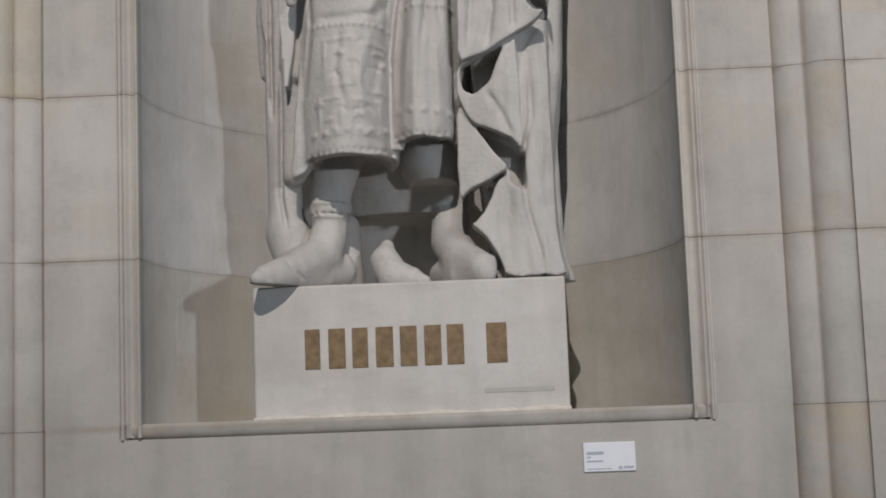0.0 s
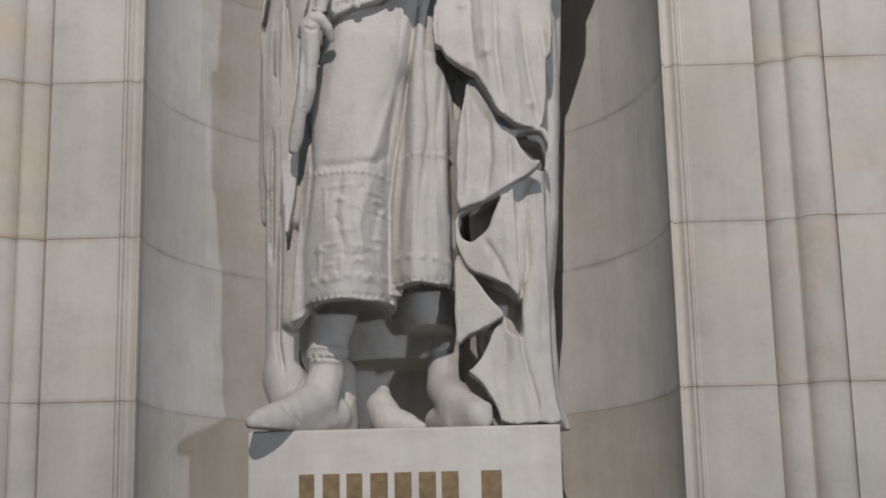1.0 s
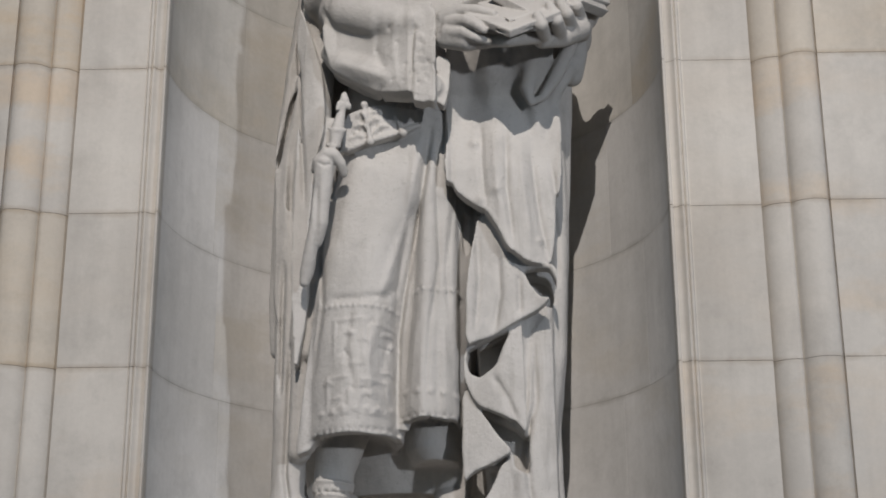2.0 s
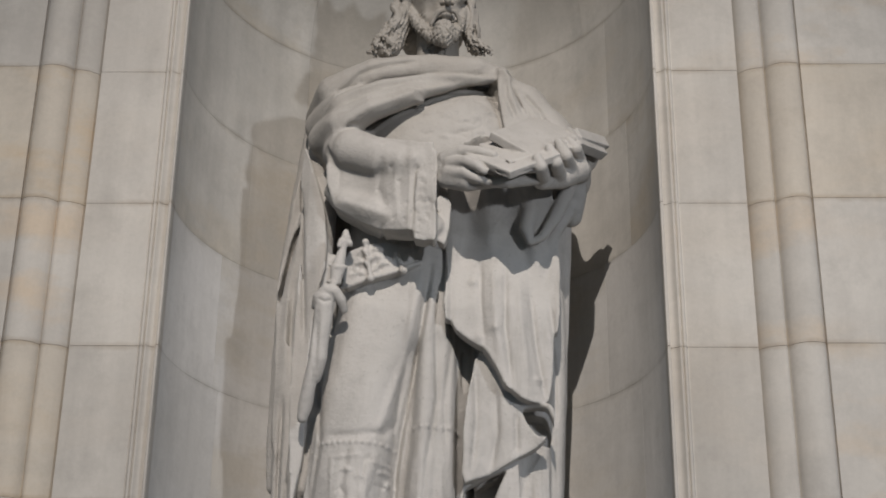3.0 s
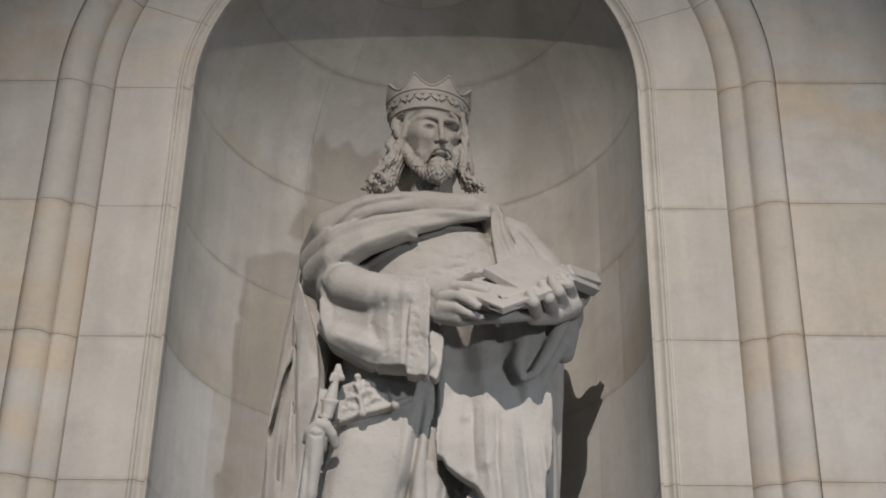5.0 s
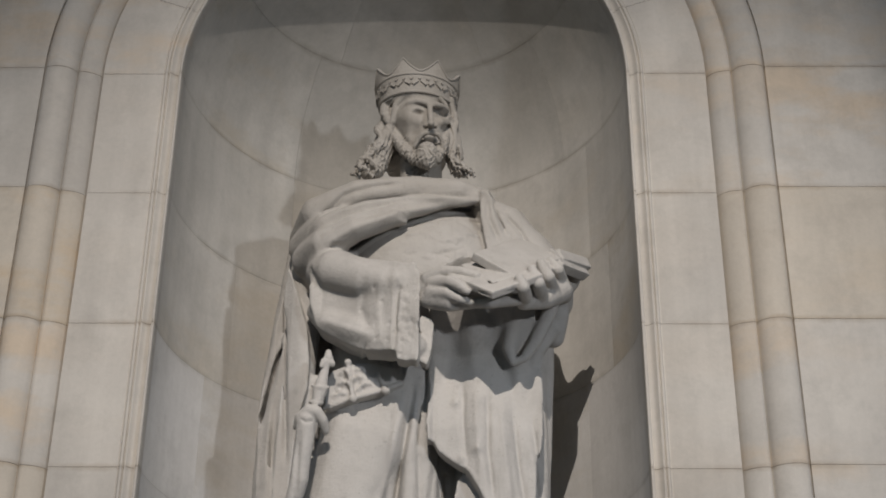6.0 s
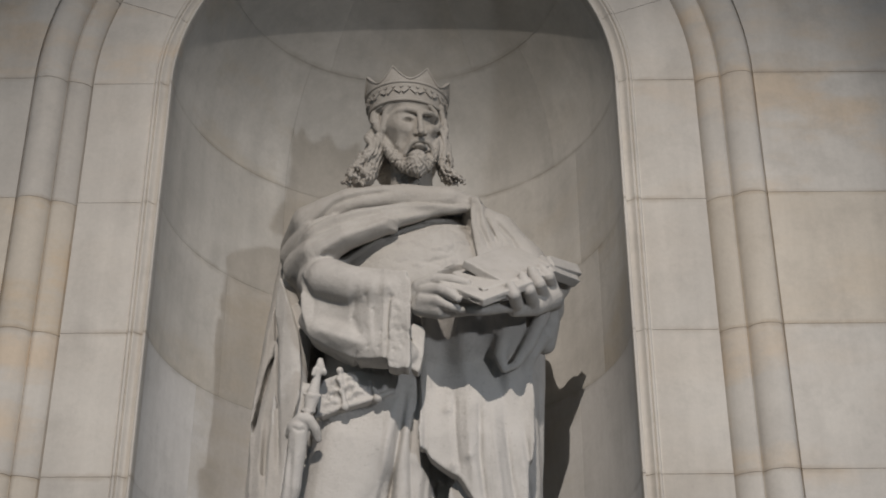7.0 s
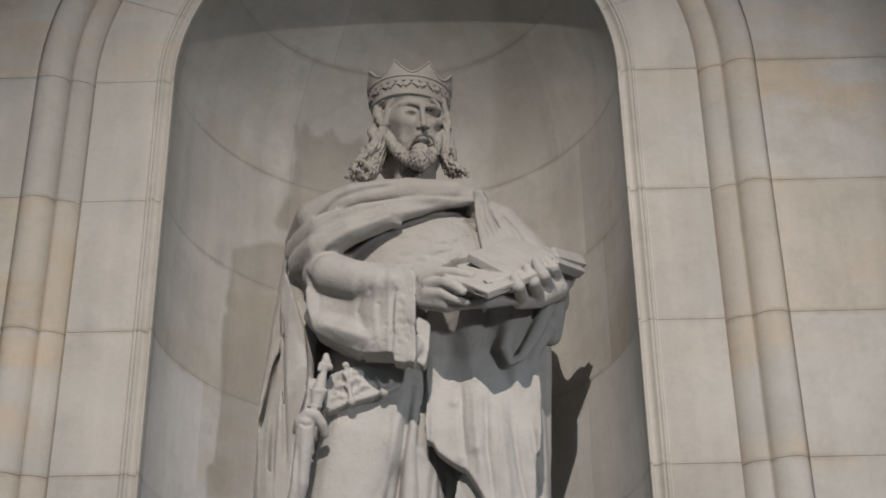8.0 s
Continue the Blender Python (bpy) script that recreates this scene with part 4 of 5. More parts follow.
def carve_detail(c):
    """The book and what holds it, and the head, in finer clay."""
    # wrist and fingers on the cuff side
    c.limb([(0.064, -0.090, 3.685, 0.052), (0.106, -0.150, 3.661, 0.050), (0.143, -0.180, 3.641, 0.042)], 0.02)
    c.limb([(0.107, -0.185, 3.674, 0.028), (0.155, -0.225, 3.681, 0.019), (0.204, -0.250, 3.669, 0.016), (0.255, -0.265, 3.646, 0.014)], 0.006)
    c.limb([(0.122, -0.200, 3.650, 0.024), (0.173, -0.255, 3.631, 0.019), (0.205, -0.275, 3.605, 0.017), (0.227, -0.280, 3.584, 0.012)], 0.005)
    c.limb([(0.118, -0.195, 3.623, 0.026), (0.165, -0.235, 3.602, 0.019), (0.204, -0.250, 3.574, 0.016), (0.235, -0.245, 3.564, 0.011)], 0.006)
    c.limb([(0.106, -0.170, 3.611, 0.030), (0.175, -0.205, 3.585, 0.032), (0.255, -0.210, 3.582, 0.018)], 0.012)
    c.limb([(0.228, -0.215, 3.579, 0.020), (0.302, -0.250, 3.560, 0.018), (0.397, -0.220, 3.588, 0.020)], 0.012)
    # open book: boards below, leaves above, opened about the spine and drooping at the outer end
    lean = (0.0, 0.64, 0.77)
    c.board((0.237, -0.260, 3.619), (0.305, -0.330, 3.545), lean, 0.19, 0.011)
    c.board((0.303, -0.330, 3.545), (0.405, -0.270, 3.618), lean, 0.20, 0.011)
    c.board((0.397, -0.270, 3.616), (0.545, -0.080, 3.771), lean, 0.19, 0.013)
    c.board((0.262, -0.235, 3.667), (0.305, -0.290, 3.607), lean, 0.15, 0.0055)
    c.board((0.303, -0.290, 3.607), (0.408, -0.240, 3.665), lean, 0.16, 0.0055)
    c.board((0.399, -0.245, 3.658), (0.537, -0.080, 3.801), lean, 0.14, 0.0055)
    c.board((0.526, -0.090, 3.767), (0.629, 0.060, 3.804), (-0.1, 0.5, 0.8), 0.07, 0.016)
    c.board((0.537, -0.070, 3.802), (0.641, 0.070, 3.841), (-0.1, 0.35, 0.9), 0.04, 0.010)
    for low, high in (((0.544, -0.085, 3.760), (0.639, 0.055, 3.785)), ((0.550, -0.075, 3.790), (0.645, 0.060, 3.821))):
        c.limb([(*low, 0.0035), (*high, 0.0035)], 0.004, True)
    for low, high in (((0.240, -0.268, 3.608), (0.305, -0.340, 3.532)), ((0.305, -0.340, 3.532), (0.390, -0.290, 3.593)), ((0.266, -0.240, 3.658), (0.303, -0.298, 3.599)), ((0.305, -0.298, 3.599), (0.398, -0.255, 3.646))):
        c.limb([(*low, 0.0038), (*high, 0.0038)], 0.002, True)
    # the other fingers, curled up over the lower edge
    c.limb([(0.412, -0.230, 3.587, 0.020), (0.400, -0.295, 3.590, 0.0205), (0.389, -0.300, 3.619, 0.016)], 0.004)
    c.limb([(0.464, -0.190, 3.617, 0.021), (0.448, -0.260, 3.622, 0.0215), (0.429, -0.265, 3.671, 0.015)], 0.004)
    c.limb([(0.503, -0.130, 3.669, 0.021), (0.484, -0.200, 3.675, 0.0215), (0.461, -0.205, 3.723, 0.015)], 0.004)
    c.limb([(0.536, -0.070, 3.731, 0.020), (0.521, -0.130, 3.736, 0.020), (0.498, -0.130, 3.769, 0.013)], 0.004)
    c.limb([(0.406, -0.190, 3.592, 0.026), (0.472, -0.140, 3.627, 0.034), (0.528, -0.050, 3.700, 0.042), (0.537, 0.030, 3.733, 0.044)], 0.012)


def carve_head(c):
    c.limb([(0.055, 0.27, 4.16, 0.10), (0.06, 0.25, 4.28, 0.078), (0.062, 0.25, 4.42, 0.072)], 0.02)
    c.egg((0.045, 0.255, 4.545), (0.108, 0.130, 0.130), 0.02)
    c.egg((0.070, 0.205, 4.455), (0.080, 0.095, 0.135), 0.03)
    c.egg((0.03, 0.34, 4.50), (0.130, 0.12, 0.17), 0.03)
    # brow, nose, cheeks: the face bows and turns a little to the book side
    c.egg((0.052, 0.170, 4.514), (0.072, 0.062, 0.070), 0.03)
    c.egg((0.065, 0.175, 4.606), (0.078, 0.060, 0.040), 0.03)
    c.limb([(-0.003, 0.150, 4.549, 0.009), (0.019, 0.118, 4.545, 0.011), (0.049, 0.100, 4.542, 0.012), (0.080, 0.096, 4.531, 0.011)], 0.008)
    c.limb([(0.111, 0.098, 4.526, 0.011), (0.133, 0.114, 4.531, 0.011), (0.153, 0.150, 4.537, 0.009)], 0.008)
    c.egg((0.044, 0.085, 4.498), (0.026, 0.046, 0.015), 0.006, True)
    c.egg((0.131, 0.094, 4.491), (0.020, 0.054, 0.016), 0.006, True)
    c.egg((0.039, 0.134, 4.532), (0.0235, 0.024, 0.0155), 0.002)
    c.egg((0.132, 0.146, 4.528), (0.018, 0.022, 0.0145), 0.002)
    c.limb([(0.004, 0.128, 4.520, 0.003), (0.024, 0.108, 4.499, 0.003), (0.045, 0.102, 4.492, 0.003), (0.067, 0.108, 4.500, 0.003)], 0.003, True)
    c.limb([(0.114, 0.118, 4.498, 0.003), (0.133, 0.116, 4.491, 0.003), (0.149, 0.134, 4.507, 0.003)], 0.003, True)
    c.limb([(0.092, 0.100, 4.526, 0.011), (0.097, 0.076, 4.466, 0.010), (0.100, 0.048, 4.412, 0.012)], 0.006)
    c.limb([(0.100, 0.050, 4.413, 0.011), (0.098, 0.085, 4.419, 0.009)], 0.006)
    c.egg((0.080, 0.076, 4.418), (0.010, 0.014, 0.008), 0.004)
    c.egg((0.115, 0.080, 4.420), (0.009, 0.014, 0.008), 0.004)
    c.limb([(-0.012, 0.170, 4.518, 0.016), (0.025, 0.132, 4.487, 0.018), (0.056, 0.118, 4.463, 0.015)], 0.02)
    c.limb([(0.150, 0.172, 4.500, 0.012), (0.130, 0.134, 4.471, 0.014)], 0.02)
    c.egg((0.028, 0.106, 4.415), (0.022, 0.026, 0.026), 0.02, True)
    c.egg((0.134, 0.116, 4.413), (0.012, 0.026, 0.020), 0.02, True)
    # beard and lips
    c.limb([(-0.037, 0.205, 4.480, 0.015), (-0.027, 0.188, 4.429, 0.019), (0.001, 0.158, 4.371, 0.021), (0.044, 0.124, 4.316, 0.026), (0.085, 0.108, 4.291, 0.030), (0.117, 0.122, 4.318, 0.026), (0.139, 0.152, 4.378, 0.020), (0.151, 0.190, 4.455, 0.014)], 0.010)
    c.egg((0.085, 0.100, 4.317), (0.038, 0.036, 0.046), 0.010)
    c.limb([(0.094, 0.082, 4.398, 0.009), (0.067, 0.092, 4.393, 0.009), (0.051, 0.104, 4.377, 0.009), (0.040, 0.114, 4.357, 0.008)], 0.005)
    c.limb([(0.102, 0.082, 4.398, 0.009), (0.126, 0.094, 4.393, 0.009), (0.138, 0.110, 4.376, 0.008), (0.139, 0.120, 4.358, 0.007)], 0.005)
    c.egg((0.094, 0.094, 4.394), (0.022, 0.020, 0.010), 0.004)
    c.egg((0.094, 0.088, 4.373), (0.020, 0.020, 0.0085), 0.003)
    c.egg((0.040, 0.245, 4.588), (0.136, 0.134, 0.030), 0.010)

    def curls(x, y, z):
        return 0.0045 * np.sin(260 * x + 2.4 * np.sin(110 * z + 40 * x) + 80 * y) * np.sin(170 * z + 2.6 * np.sin(95 * x + 60 * y)) + 0.0025 * np.sin(330 * x + 3.0 * np.sin(60 * z)) * np.sin(140 * z + 200 * y)
    c.rough((-0.06, 0.03, 4.226), (0.19, 0.20, 4.358), curls)
    c.rough((-0.07, 0.11, 4.33), (0.022, 0.26, 4.440), curls)
    c.rough((0.128, 0.10, 4.33), (0.20, 0.26, 4.430), curls)
    # hair: two waved masses beside the face
    c.limb([(-0.040, 0.215, 4.600, 0.038), (-0.056, 0.220, 4.52, 0.038), (-0.070, 0.230, 4.45, 0.040), (-0.092, 0.230, 4.385, 0.044), (-0.118, 0.225, 4.325, 0.042)], 0.008)
    c.limb([(0.150, 0.225, 4.585, 0.022), (0.164, 0.23, 4.51, 0.024), (0.170, 0.235, 4.44, 0.026), (0.176, 0.235, 4.38, 0.028), (0.195, 0.225, 4.325, 0.026)], 0.008)
    sides = (((-0.046, 0.190, 4.600), (-0.066, 0.200, 4.520), (-0.078, 0.205, 4.450), (-0.100, 0.205, 4.380), (-0.128, 0.195, 4.325), (-0.158, 0.185, 4.285)),
             ((0.150, 0.195, 4.600), (0.166, 0.205, 4.520), (0.174, 0.210, 4.450), (0.182, 0.205, 4.380), (0.202, 0.195, 4.325), (0.226, 0.190, 4.290)))
    for side, (line, wide) in enumerate(zip(sides, (0.032, 0.022))):
        for lock in range(5):
            pts = []
            for k in range(21):
                u = k / 4.0
                i = min(int(u), 4)
                x, y, z = (a + (b - a) * (u - i) for a, b in zip(line[i], line[i + 1]))
                turn = 6.283 * lock / 5 + (0.35 + 0.10 * (lock % 3)) * u + 1.1 * math.sin(1.9 * u + 1.7 * lock)
                r = wide * (0.75 + 0.10 * u)
                pts.append((x + r * math.cos(turn), y + 0.8 * r * math.sin(turn), z + 0.010 * math.sin(1.7 * lock), (0.014 if side else 0.018) * (1.0 - 0.125 * u)))
            c.limb(pts, 0.005)
    c.rough((-0.22, 0.10, 4.25), (-0.05, 0.34, 4.43), curls)
    c.rough((0.15, 0.12, 4.25), (0.28, 0.34, 4.40), curls)
    c.rough((-0.21, 0.12, 4.25), (-0.028, 0.40, 4.63), lambda x, y, z: 0.0022 * np.sin(330 * x + 260 * y + 3.0 * np.sin(45 * z)))
    c.rough((0.142, 0.12, 4.25), (0.27, 0.40, 4.63), lambda x, y, z: 0.0022 * np.sin(330 * x - 260 * y + 3.0 * np.sin(45 * z)))
    c.limb([(0.05, 0.128, 4.598, 0.008), (0.0, 0.130, 4.590, 0.011), (-0.032, 0.155, 4.560, 0.013), (-0.046, 0.172, 4.50, 0.012)], 0.006)
    c.limb([(0.12, 0.135, 4.592, 0.006), (0.148, 0.158, 4.565, 0.009), (0.160, 0.175, 4.52, 0.010)], 0.006)


def crease_cloth(c):
    """Folds, seams and studded borders drawn on the front of the clay."""
    # mantle across the chest
    c.stroke([(-0.323, 3.979), (-0.224, 4.039), (-0.110, 4.072), (0.045, 4.093), (0.180, 4.100), (0.277, 4.104)], 0.010, 0.014, 0.30)
    c.stroke([(-0.300, 4.017), (-0.198, 4.099), (-0.092, 4.127), (0.005, 4.138)], 0.010, 0.014, 0.30)
    c.stroke([(-0.286, 3.918), (-0.182, 3.951), (-0.069, 3.988), (0.084, 4.044), (0.199, 4.075)], 0.014, 0.012, 0.30)
    c.stroke([(0.008, 3.983), (0.084, 4.009), (0.199, 4.066)], 0.014, 0.012, 0.30)
    c.stroke([(-0.261, 3.995), (-0.109, 4.038), (0.045, 4.067), (0.199, 4.088)], 0.012, -0.008, 0.30)
    c.stroke([(-0.256, 3.875), (-0.143, 3.922), (-0.011, 3.979)], 0.012, -0.008, 0.30)
    c.stroke([(0.297, 4.094), (0.300, 4.015), (0.338, 3.927)], 0.010, 0.012, 0.30)
    c.stroke([(0.355, 4.064), (0.412, 3.993), (0.449, 3.916)], 0.010, 0.012, 0.30)
    c.stroke([(0.320, 4.078), (0.363, 3.949)], 0.010, 0.012, 0.30)
    # sleeve: seam of the turned-back cuff and the folds that fall from the elbow
    c.stroke([(0.012, 3.683), (0.007, 3.622), (0.002, 3.543), (0.002, 3.419)], 0.006, 0.006, 0.10)
    c.stroke([(-0.101, 3.705), (-0.111, 3.624), (-0.090, 3.534)], 0.012, 0.006, 0.10)
    c.stroke([(-0.050, 3.714), (-0.060, 3.593), (-0.041, 3.483)], 0.014, -0.005, 0.10)
    c.stroke([(-0.247, 3.603), (-0.158, 3.546), (-0.062, 3.494)], 0.012, -0.006, 0.10)
    # lap and pleats of the tunic
    c.stroke([(0.053, 3.398), (0.030, 3.218), (0.001, 3.033), (-0.031, 2.869), (-0.050, 2.726), (-0.055, 2.415)], 0.010, 0.022, 0.20)
    c.stroke([(0.083, 3.388), (0.073, 3.180), (0.081, 2.957), (0.051, 2.759), (0.039, 2.600), (0.047, 2.464)], 0.009, 0.009, 0.20)
    c.stroke([(0.121, 3.368), (0.122, 3.141), (0.102, 2.939), (0.110, 2.776)], 0.009, 0.009, 0.20)
    c.stroke([(-0.292, 3.226), (-0.297, 3.003), (-0.282, 2.821), (-0.308, 2.608)], 0.009, 0.009, 0.20)
    c.stroke([(0.017, 3.351), (-0.021, 3.089), (-0.080, 2.888), (-0.110, 2.817)], 0.014, -0.010, 0.20)
    c.stroke([(0.003, 2.778), (-0.008, 2.601), (-0.014, 2.462)], 0.014, -0.010, 0.20)
    c.stroke([(0.092, 2.758), (0.095, 2.599), (0.095, 2.463)], 0.014, -0.010, 0.20)
    c.stroke([(-0.101, 2.781), (-0.136, 2.639), (-0.111, 2.421)], 0.014, -0.010, 0.20)
    c.stroke([(-0.275, 2.835), (-0.171, 2.825), (-0.084, 2.838), (-0.049, 2.888)], 0.012, 0.008, 0.20)
    c.stroke([(-0.188, 2.800), (-0.205, 2.676), (-0.179, 2.535)], 0.012, 0.008, 0.20)
    c.stroke([(-0.075, 2.744), (-0.098, 2.603), (-0.068, 2.463)], 0.012, 0.008, 0.20)
    # the swinging hem and the pleats behind it
    c.stroke([(0.214, 3.404), (0.216, 3.252), (0.227, 3.111)], 0.010, 0.012, 0.22)
    c.stroke([(0.294, 3.364), (0.292, 3.174), (0.310, 2.989)], 0.010, 0.012, 0.22)
    c.stroke([(0.372, 3.304), (0.389, 3.116), (0.418, 2.932)], 0.010, 0.012, 0.22)
    c.stroke([(0.434, 3.284), (0.453, 3.078), (0.453, 2.913)], 0.010, 0.012, 0.22)
    c.stroke([(0.255, 3.384), (0.258, 3.213), (0.277, 3.063)], 0.014, -0.009, 0.22)
    c.stroke([(0.338, 3.343), (0.345, 3.155), (0.367, 2.969)], 0.014, -0.009, 0.22)
    c.stroke([(0.198, 3.068), (0.203, 2.885), (0.188, 2.723)], 0.010, 0.012, 0.24)
    c.stroke([(0.263, 2.993), (0.267, 2.847), (0.247, 2.731)], 0.010, 0.012, 0.24)
    c.stroke([(0.326, 2.909), (0.327, 2.774)], 0.010, 0.012, 0.24)
    c.stroke([(0.240, 2.598), (0.281, 2.528), (0.313, 2.449)], 0.010, 0.012, 0.24)
    c.stroke([(0.372, 2.719), (0.371, 2.526), (0.340, 2.371), (0.346, 2.252), (0.379, 2.118), (0.393, 2.035)], 0.010, 0.012, 0.24)
    c.stroke([(0.310, 2.321), (0.285, 2.220), (0.302, 2.037)], 0.014, 0.0042, 0.24)
    c.stroke([(0.413, 2.387), (0.395, 2.218), (0.426, 2.051)], 0.014, 0.0042, 0.24)
    c.stroke([(0.263, 2.281), (0.244, 2.188), (0.262, 2.104), (0.277, 2.035)], 0.014, 0.0056, 0.24)
    c.stroke([(0.329, 2.220), (0.338, 2.120), (0.347, 2.033)], 0.014, 0.0056, 0.24)
    # mantle on the sword side
    c.stroke([(-0.404, 3.618), (-0.428, 3.542), (-0.450, 3.450), (-0.465, 3.350)], 0.007, 0.030, 0.40)
    c.stroke([(-0.390, 3.704), (-0.379, 3.537), (-0.361, 3.297), (-0.354, 3.162)], 0.008, 0.016, 0.40)
    c.stroke([(-0.412, 3.449), (-0.416, 3.269), (-0.405, 3.095)], 0.012, 0.010, 0.40)
    c.stroke([(-0.430, 3.010), (-0.432, 2.783), (-0.433, 2.581)], 0.008, 0.020, 0.40)
    c.stroke([(-0.403, 2.727), (-0.407, 2.508), (-0.412, 2.329), (-0.396, 2.223)], 0.008, 0.020, 0.40)
    # sandal straps
    c.stroke([(-0.316, 2.303), (-0.199, 2.294)], 0.006, -0.007, 0.40)
    c.stroke([(-0.316, 2.261), (-0.202, 2.255)], 0.006, -0.007, 0.40)
    c.stroke([(-0.373, 2.108), (-0.322, 2.049)], 0.006, 0.006, 0.40)
    c.stroke([(-0.422, 2.070), (-0.405, 2.037)], 0.006, 0.006, 0.40)
    # studded borders
    c.studs((-0.291, 2.418), (-0.054, 2.427), 13, 0.0060, 0.0060, 0.20)
    c.studs((-0.037, 2.474), (0.136, 2.471), 9, 0.0060, 0.0060, 0.20)
    c.studs((-0.274, 2.809), (-0.049, 2.798), 13, 0.0060, -0.0070, 0.20)
    c.studs((0.007, 2.862), (0.142, 2.866), 7, 0.0060, -0.0070, 0.20)
    c.studs((-0.278, 2.474), (-0.068, 2.487), 7, 0.0090, -0.0070, 0.20)
    c.studs((-0.026, 2.550), (0.130, 2.533), 5, 0.0090, -0.0070, 0.20)
    for x, z in ((-0.070, 3.669), (-0.113, 3.613), (-0.085, 3.548), (-0.059, 3.491), (-0.016, 3.533), (0.015, 3.649), (0.035, 3.595), (0.024, 3.466), (-0.023, 3.476), (-0.046, 3.619), (-0.096, 3.477)):
        c.studs((x, z), (x, z), 1, 0.0065, 0.006, 0.10)
    c.studs((-0.301, 2.271), (-0.205, 2.265), 5, 0.0060, 0.0050, 0.35)
    c.studs((0.192, 3.333), (0.191, 3.329), 1, 0.0140, -0.0100, 0.20)
    c.studs((0.257, 3.164), (0.260, 3.162), 1, 0.0140, -0.0100, 0.20)
    c.studs((0.211, 3.138), (0.214, 3.134), 1, 0.0140, -0.0100, 0.20)
    c.studs((0.395, 3.004), (0.399, 3.001), 1, 0.0140, -0.0100, 0.20)
    # carved ornament: framed fields and scrolls on the tunic, the cuff and the chest
    rng = random.Random(12)
    for x0, x1, z0, z1 in ((-0.24, -0.15, 2.62, 2.76), (-0.13, -0.06, 2.60, 2.74), (-0.26, -0.19, 2.47, 2.58), (-0.16, -0.08, 2.47, 2.57)):
        c.stroke([(x0, z0), (x0, z1), (x1, z1), (x1, z0), (x0, z0)], 0.006, -0.004, 0.2)
        for k in range(4):
            x, z = rng.uniform(x0, x1), rng.uniform(z0, z1)
            c.stroke([(x - 0.015, z), (x, z + rng.uniform(0.005, 0.02)), (x + 0.015, z + rng.uniform(-0.01, 0.01))], 0.006, rng.choice((-0.005, 0.005)), 0.2)
    for k in range(16):
        x, z = rng.uniform(-0.02, 0.08), rng.uniform(3.46, 3.74)
        c.stroke([(x - 0.012, z), (x + 0.004, z + 0.012), (x + 0.012, z - 0.006)], 0.006, rng.choice((-0.004, 0.004)), 0.1)
    for k in range(30):
        x, z = rng.uniform(0.0, 0.26), rng.uniform(3.84, 4.05)
        c.stroke([(x - 0.018, z), (x, z + rng.uniform(-0.012, 0.016)), (x + 0.018, z + rng.uniform(-0.01, 0.01))], 0.007, rng.choice((-0.005, 0.004)), 0.2)


def quads_box(verts, faces, c, half, turn):
    """A small block added straight to the lists."""
    m = Euler([radians(a) for a in turn]).to_matrix()
    base = len(verts)
    for z in (-1, 1):
        for y in (-1, 1):
            for x in (-1, 1):
                verts.append(tuple(Vector(c) + m @ Vector((x * half[0], y * half[1], z * half[2]))))
    for q in ((0, 2, 3, 1), (4, 5, 7, 6), (0, 1, 5, 4), (2, 6, 7, 3), (0, 4, 6, 2), (1, 3, 7, 5)):
        faces.append(tuple(base + i for i in q))


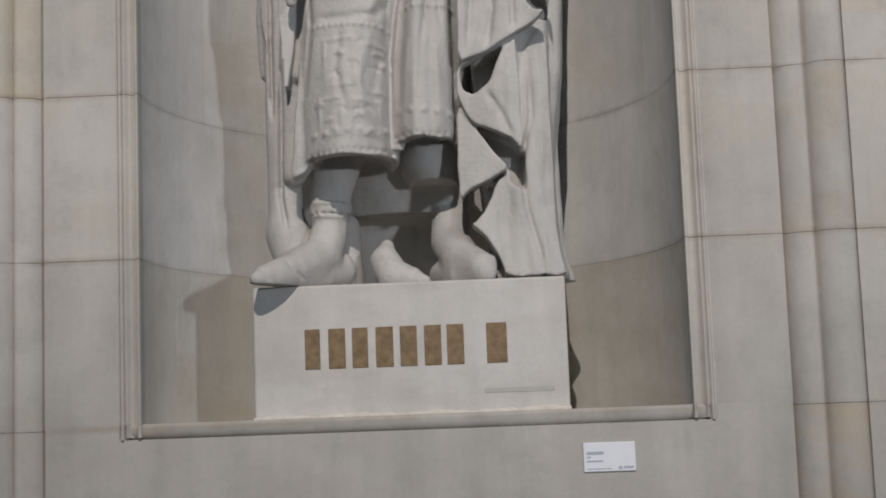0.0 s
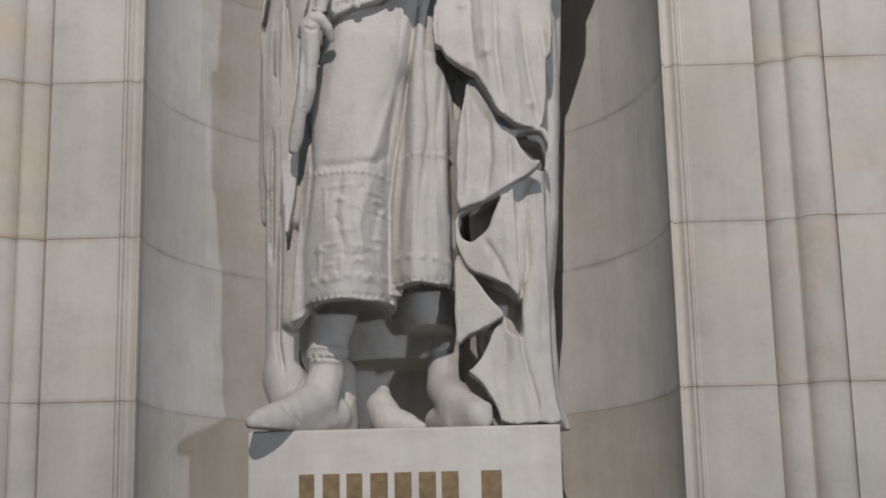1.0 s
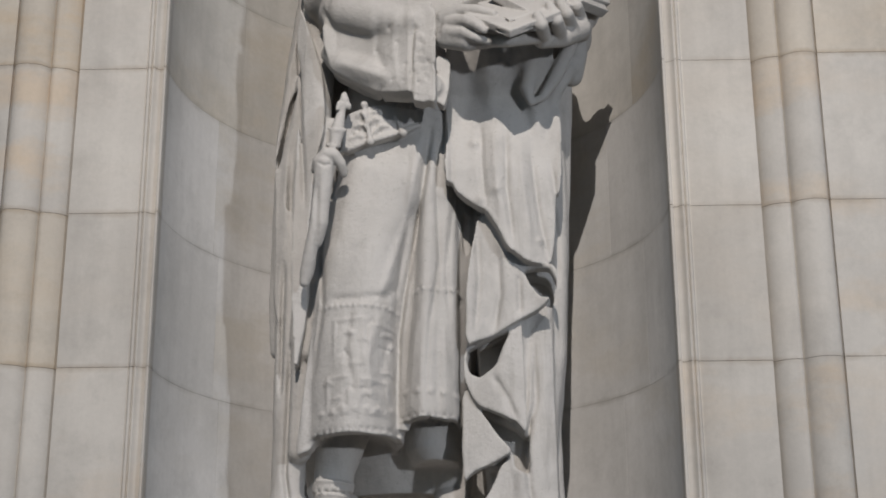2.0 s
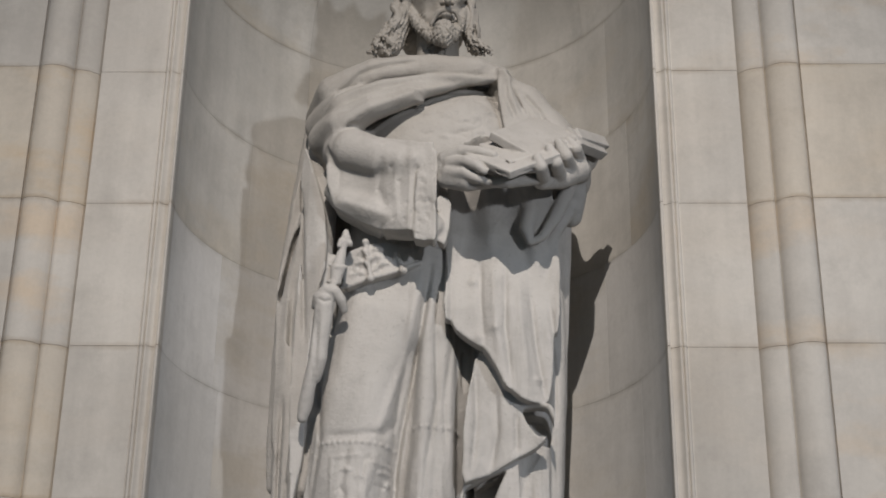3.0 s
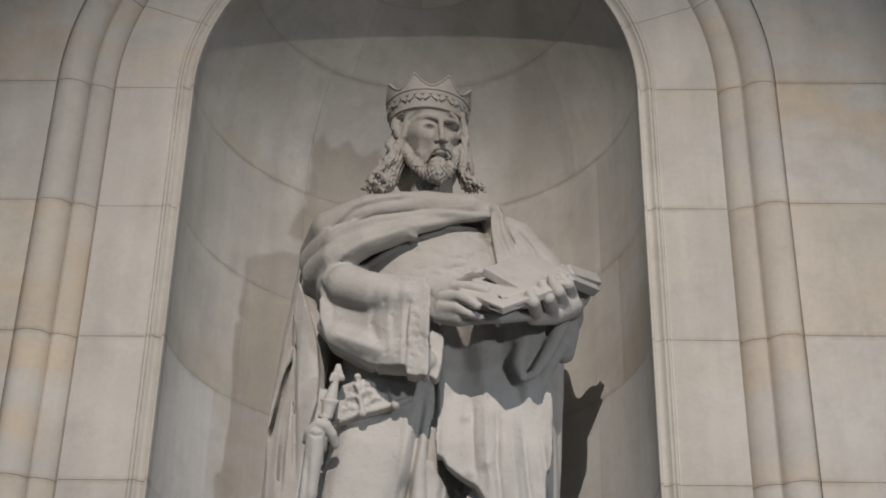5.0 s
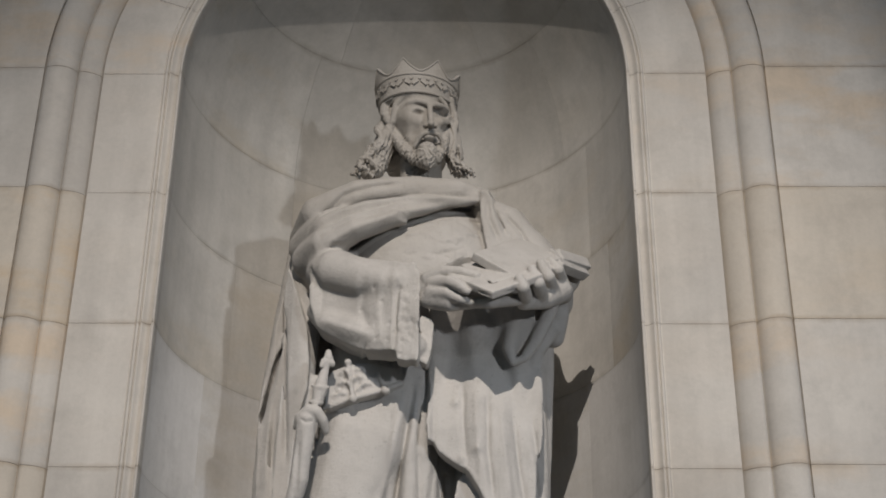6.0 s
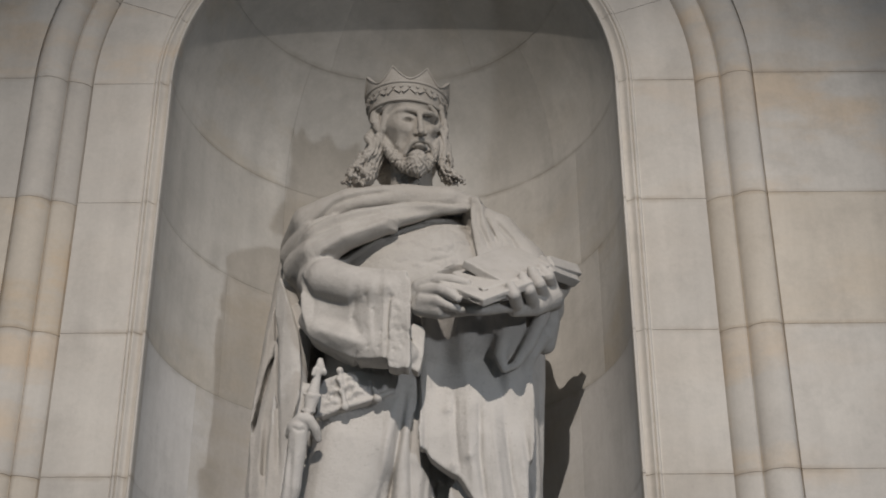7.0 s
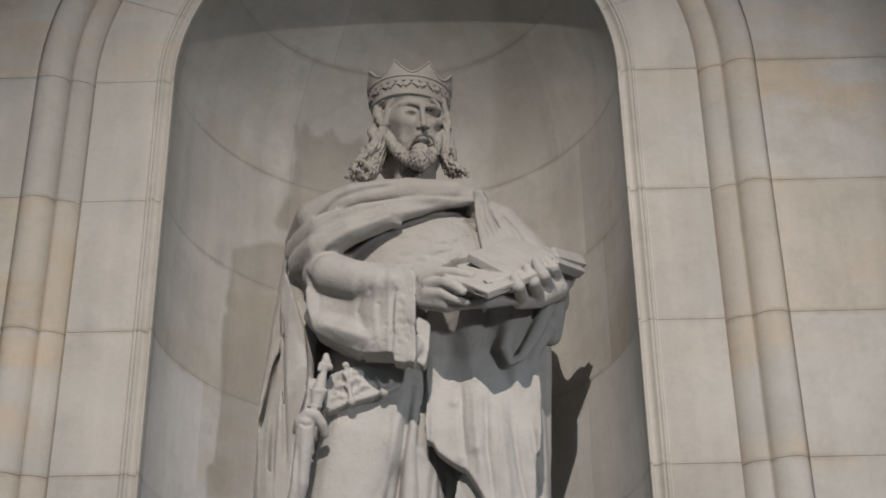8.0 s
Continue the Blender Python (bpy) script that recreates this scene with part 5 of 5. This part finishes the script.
def crown(verts, faces):
    """An eight-pointed crown: a flaring band with beaded rims and hollow-sided points."""
    cx, cy = 0.040, 0.245
    n = 160

    def place(a, r, h):
        # the whole ring leans a little to the front and to one side
        x, y = r * math.sin(a), -r * math.cos(a)
        return (cx + x, cy + y, 4.590 + h + 0.05 * y - 0.03 * x)

    def ring_strip(levels):
        base = len(verts)
        rows = len(levels(0.0))
        for i in range(n):
            for p in levels(2 * math.pi * i / n):
                verts.append(p)
        for i in range(n):
            j = (i + 1) % n
            for k in range(rows):
                l = (k + 1) % rows
                faces.append((base + i * rows + k, base + j * rows + k, base + j * rows + l, base + i * rows + l))

    def radius(h):
        return 0.139 + 0.20 * h

    def top(a):
        u = ((a / (2 * math.pi) * 8 + 0.5 - 0.13) % 1.0) * 2 - 1
        return 0.092 + 0.052 * abs(u) ** 1.7

    def body(a):
        t = top(a)
        return [place(a, radius(0) - 0.012, 0.0), place(a, radius(0), 0.0), place(a, radius(0.5 * t), 0.5 * t), place(a, radius(t), t), place(a, radius(t) - 0.012, t)]

    ring_strip(body)

    def rim(h_of, r0):
        def levels(a):
            h = h_of(a)
            return [place(a, radius(h) - 0.001 + r0 * math.cos(b), h + r0 * math.sin(b)) for b in (math.pi * 1.5, math.pi * 1.75, 0.0, math.pi * 0.25, math.pi * 0.5)]
        ring_strip(levels)

    rim(lambda a: 0.006, 0.006)
    rim(lambda a: 0.076, 0.0055)
    rim(lambda a: top(a) - 0.004, 0.005)
    # lozenge work on the band
    for i in range(32):
        a = 2 * math.pi * i / 32
        p = place(a, radius(0.04) + 0.001, 0.040)
        quads_box(verts, faces, p, (0.0125, 0.006, 0.0045), (0, 38 if i % 2 else -38, math.degrees(a)))
        p = place(a + 0.098, radius(0.055), 0.057)
        quads_box(verts, faces, p, (0.0045, 0.005, 0.0045), (0, 45, math.degrees(a)))


def statue():
    clay = Clay((-0.56, -0.48, 2.026), (0.68, 0.74, 4.34), 0.005)
    carve_drapery(clay)
    carve_upper(clay)
    crease_cloth(clay)
    clay.wear(lambda x, y, z: 0.0012 * np.sin(23 * x + 9 * z) * np.sin(19 * y - 13 * z) + 0.0008 * np.sin(61 * x + 40 * y) * np.sin(47 * z))
    verts, faces = clay.skin()
    fine = Clay((0.0, -0.40, 3.46), (0.72, 0.22, 4.02), 0.0034)
    carve_detail(fine)
    head = Clay((-0.22, 0.03, 4.10), (0.29, 0.50, 4.70), 0.0035)
    carve_head(head)
    head.wear(lambda x, y, z: 0.0012 * np.sin(70 * x + 30 * z) * np.sin(60 * y + 35 * z))
    verts, faces = [tuple(v) for v in verts], [tuple(f) for f in faces]
    for block in (fine, head):
        v, f = block.skin()
        base = len(verts)
        verts += [tuple(p) for p in v]
        faces += [tuple(base + i for i in q) for q in f]
    soft = len(faces)
    crown(verts, faces)
    me = bpy.data.meshes.new("statue")
    me.from_pydata([tuple(float(a) for a in v) for v in verts], [], [tuple(int(i) for i in f) for f in faces])
    me.polygons.foreach_set("use_smooth", [i < soft for i in range(len(faces))])
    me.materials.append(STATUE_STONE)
    me.update()
    tagged(new("statue", me), "pale stone statue of a crowned robed figure holding an open book", "statue")


statue()

# ---- the single stones of the wall ----
facade_stones()
outer_stones()
lower_stones()
niche_stones()
mortar_core()
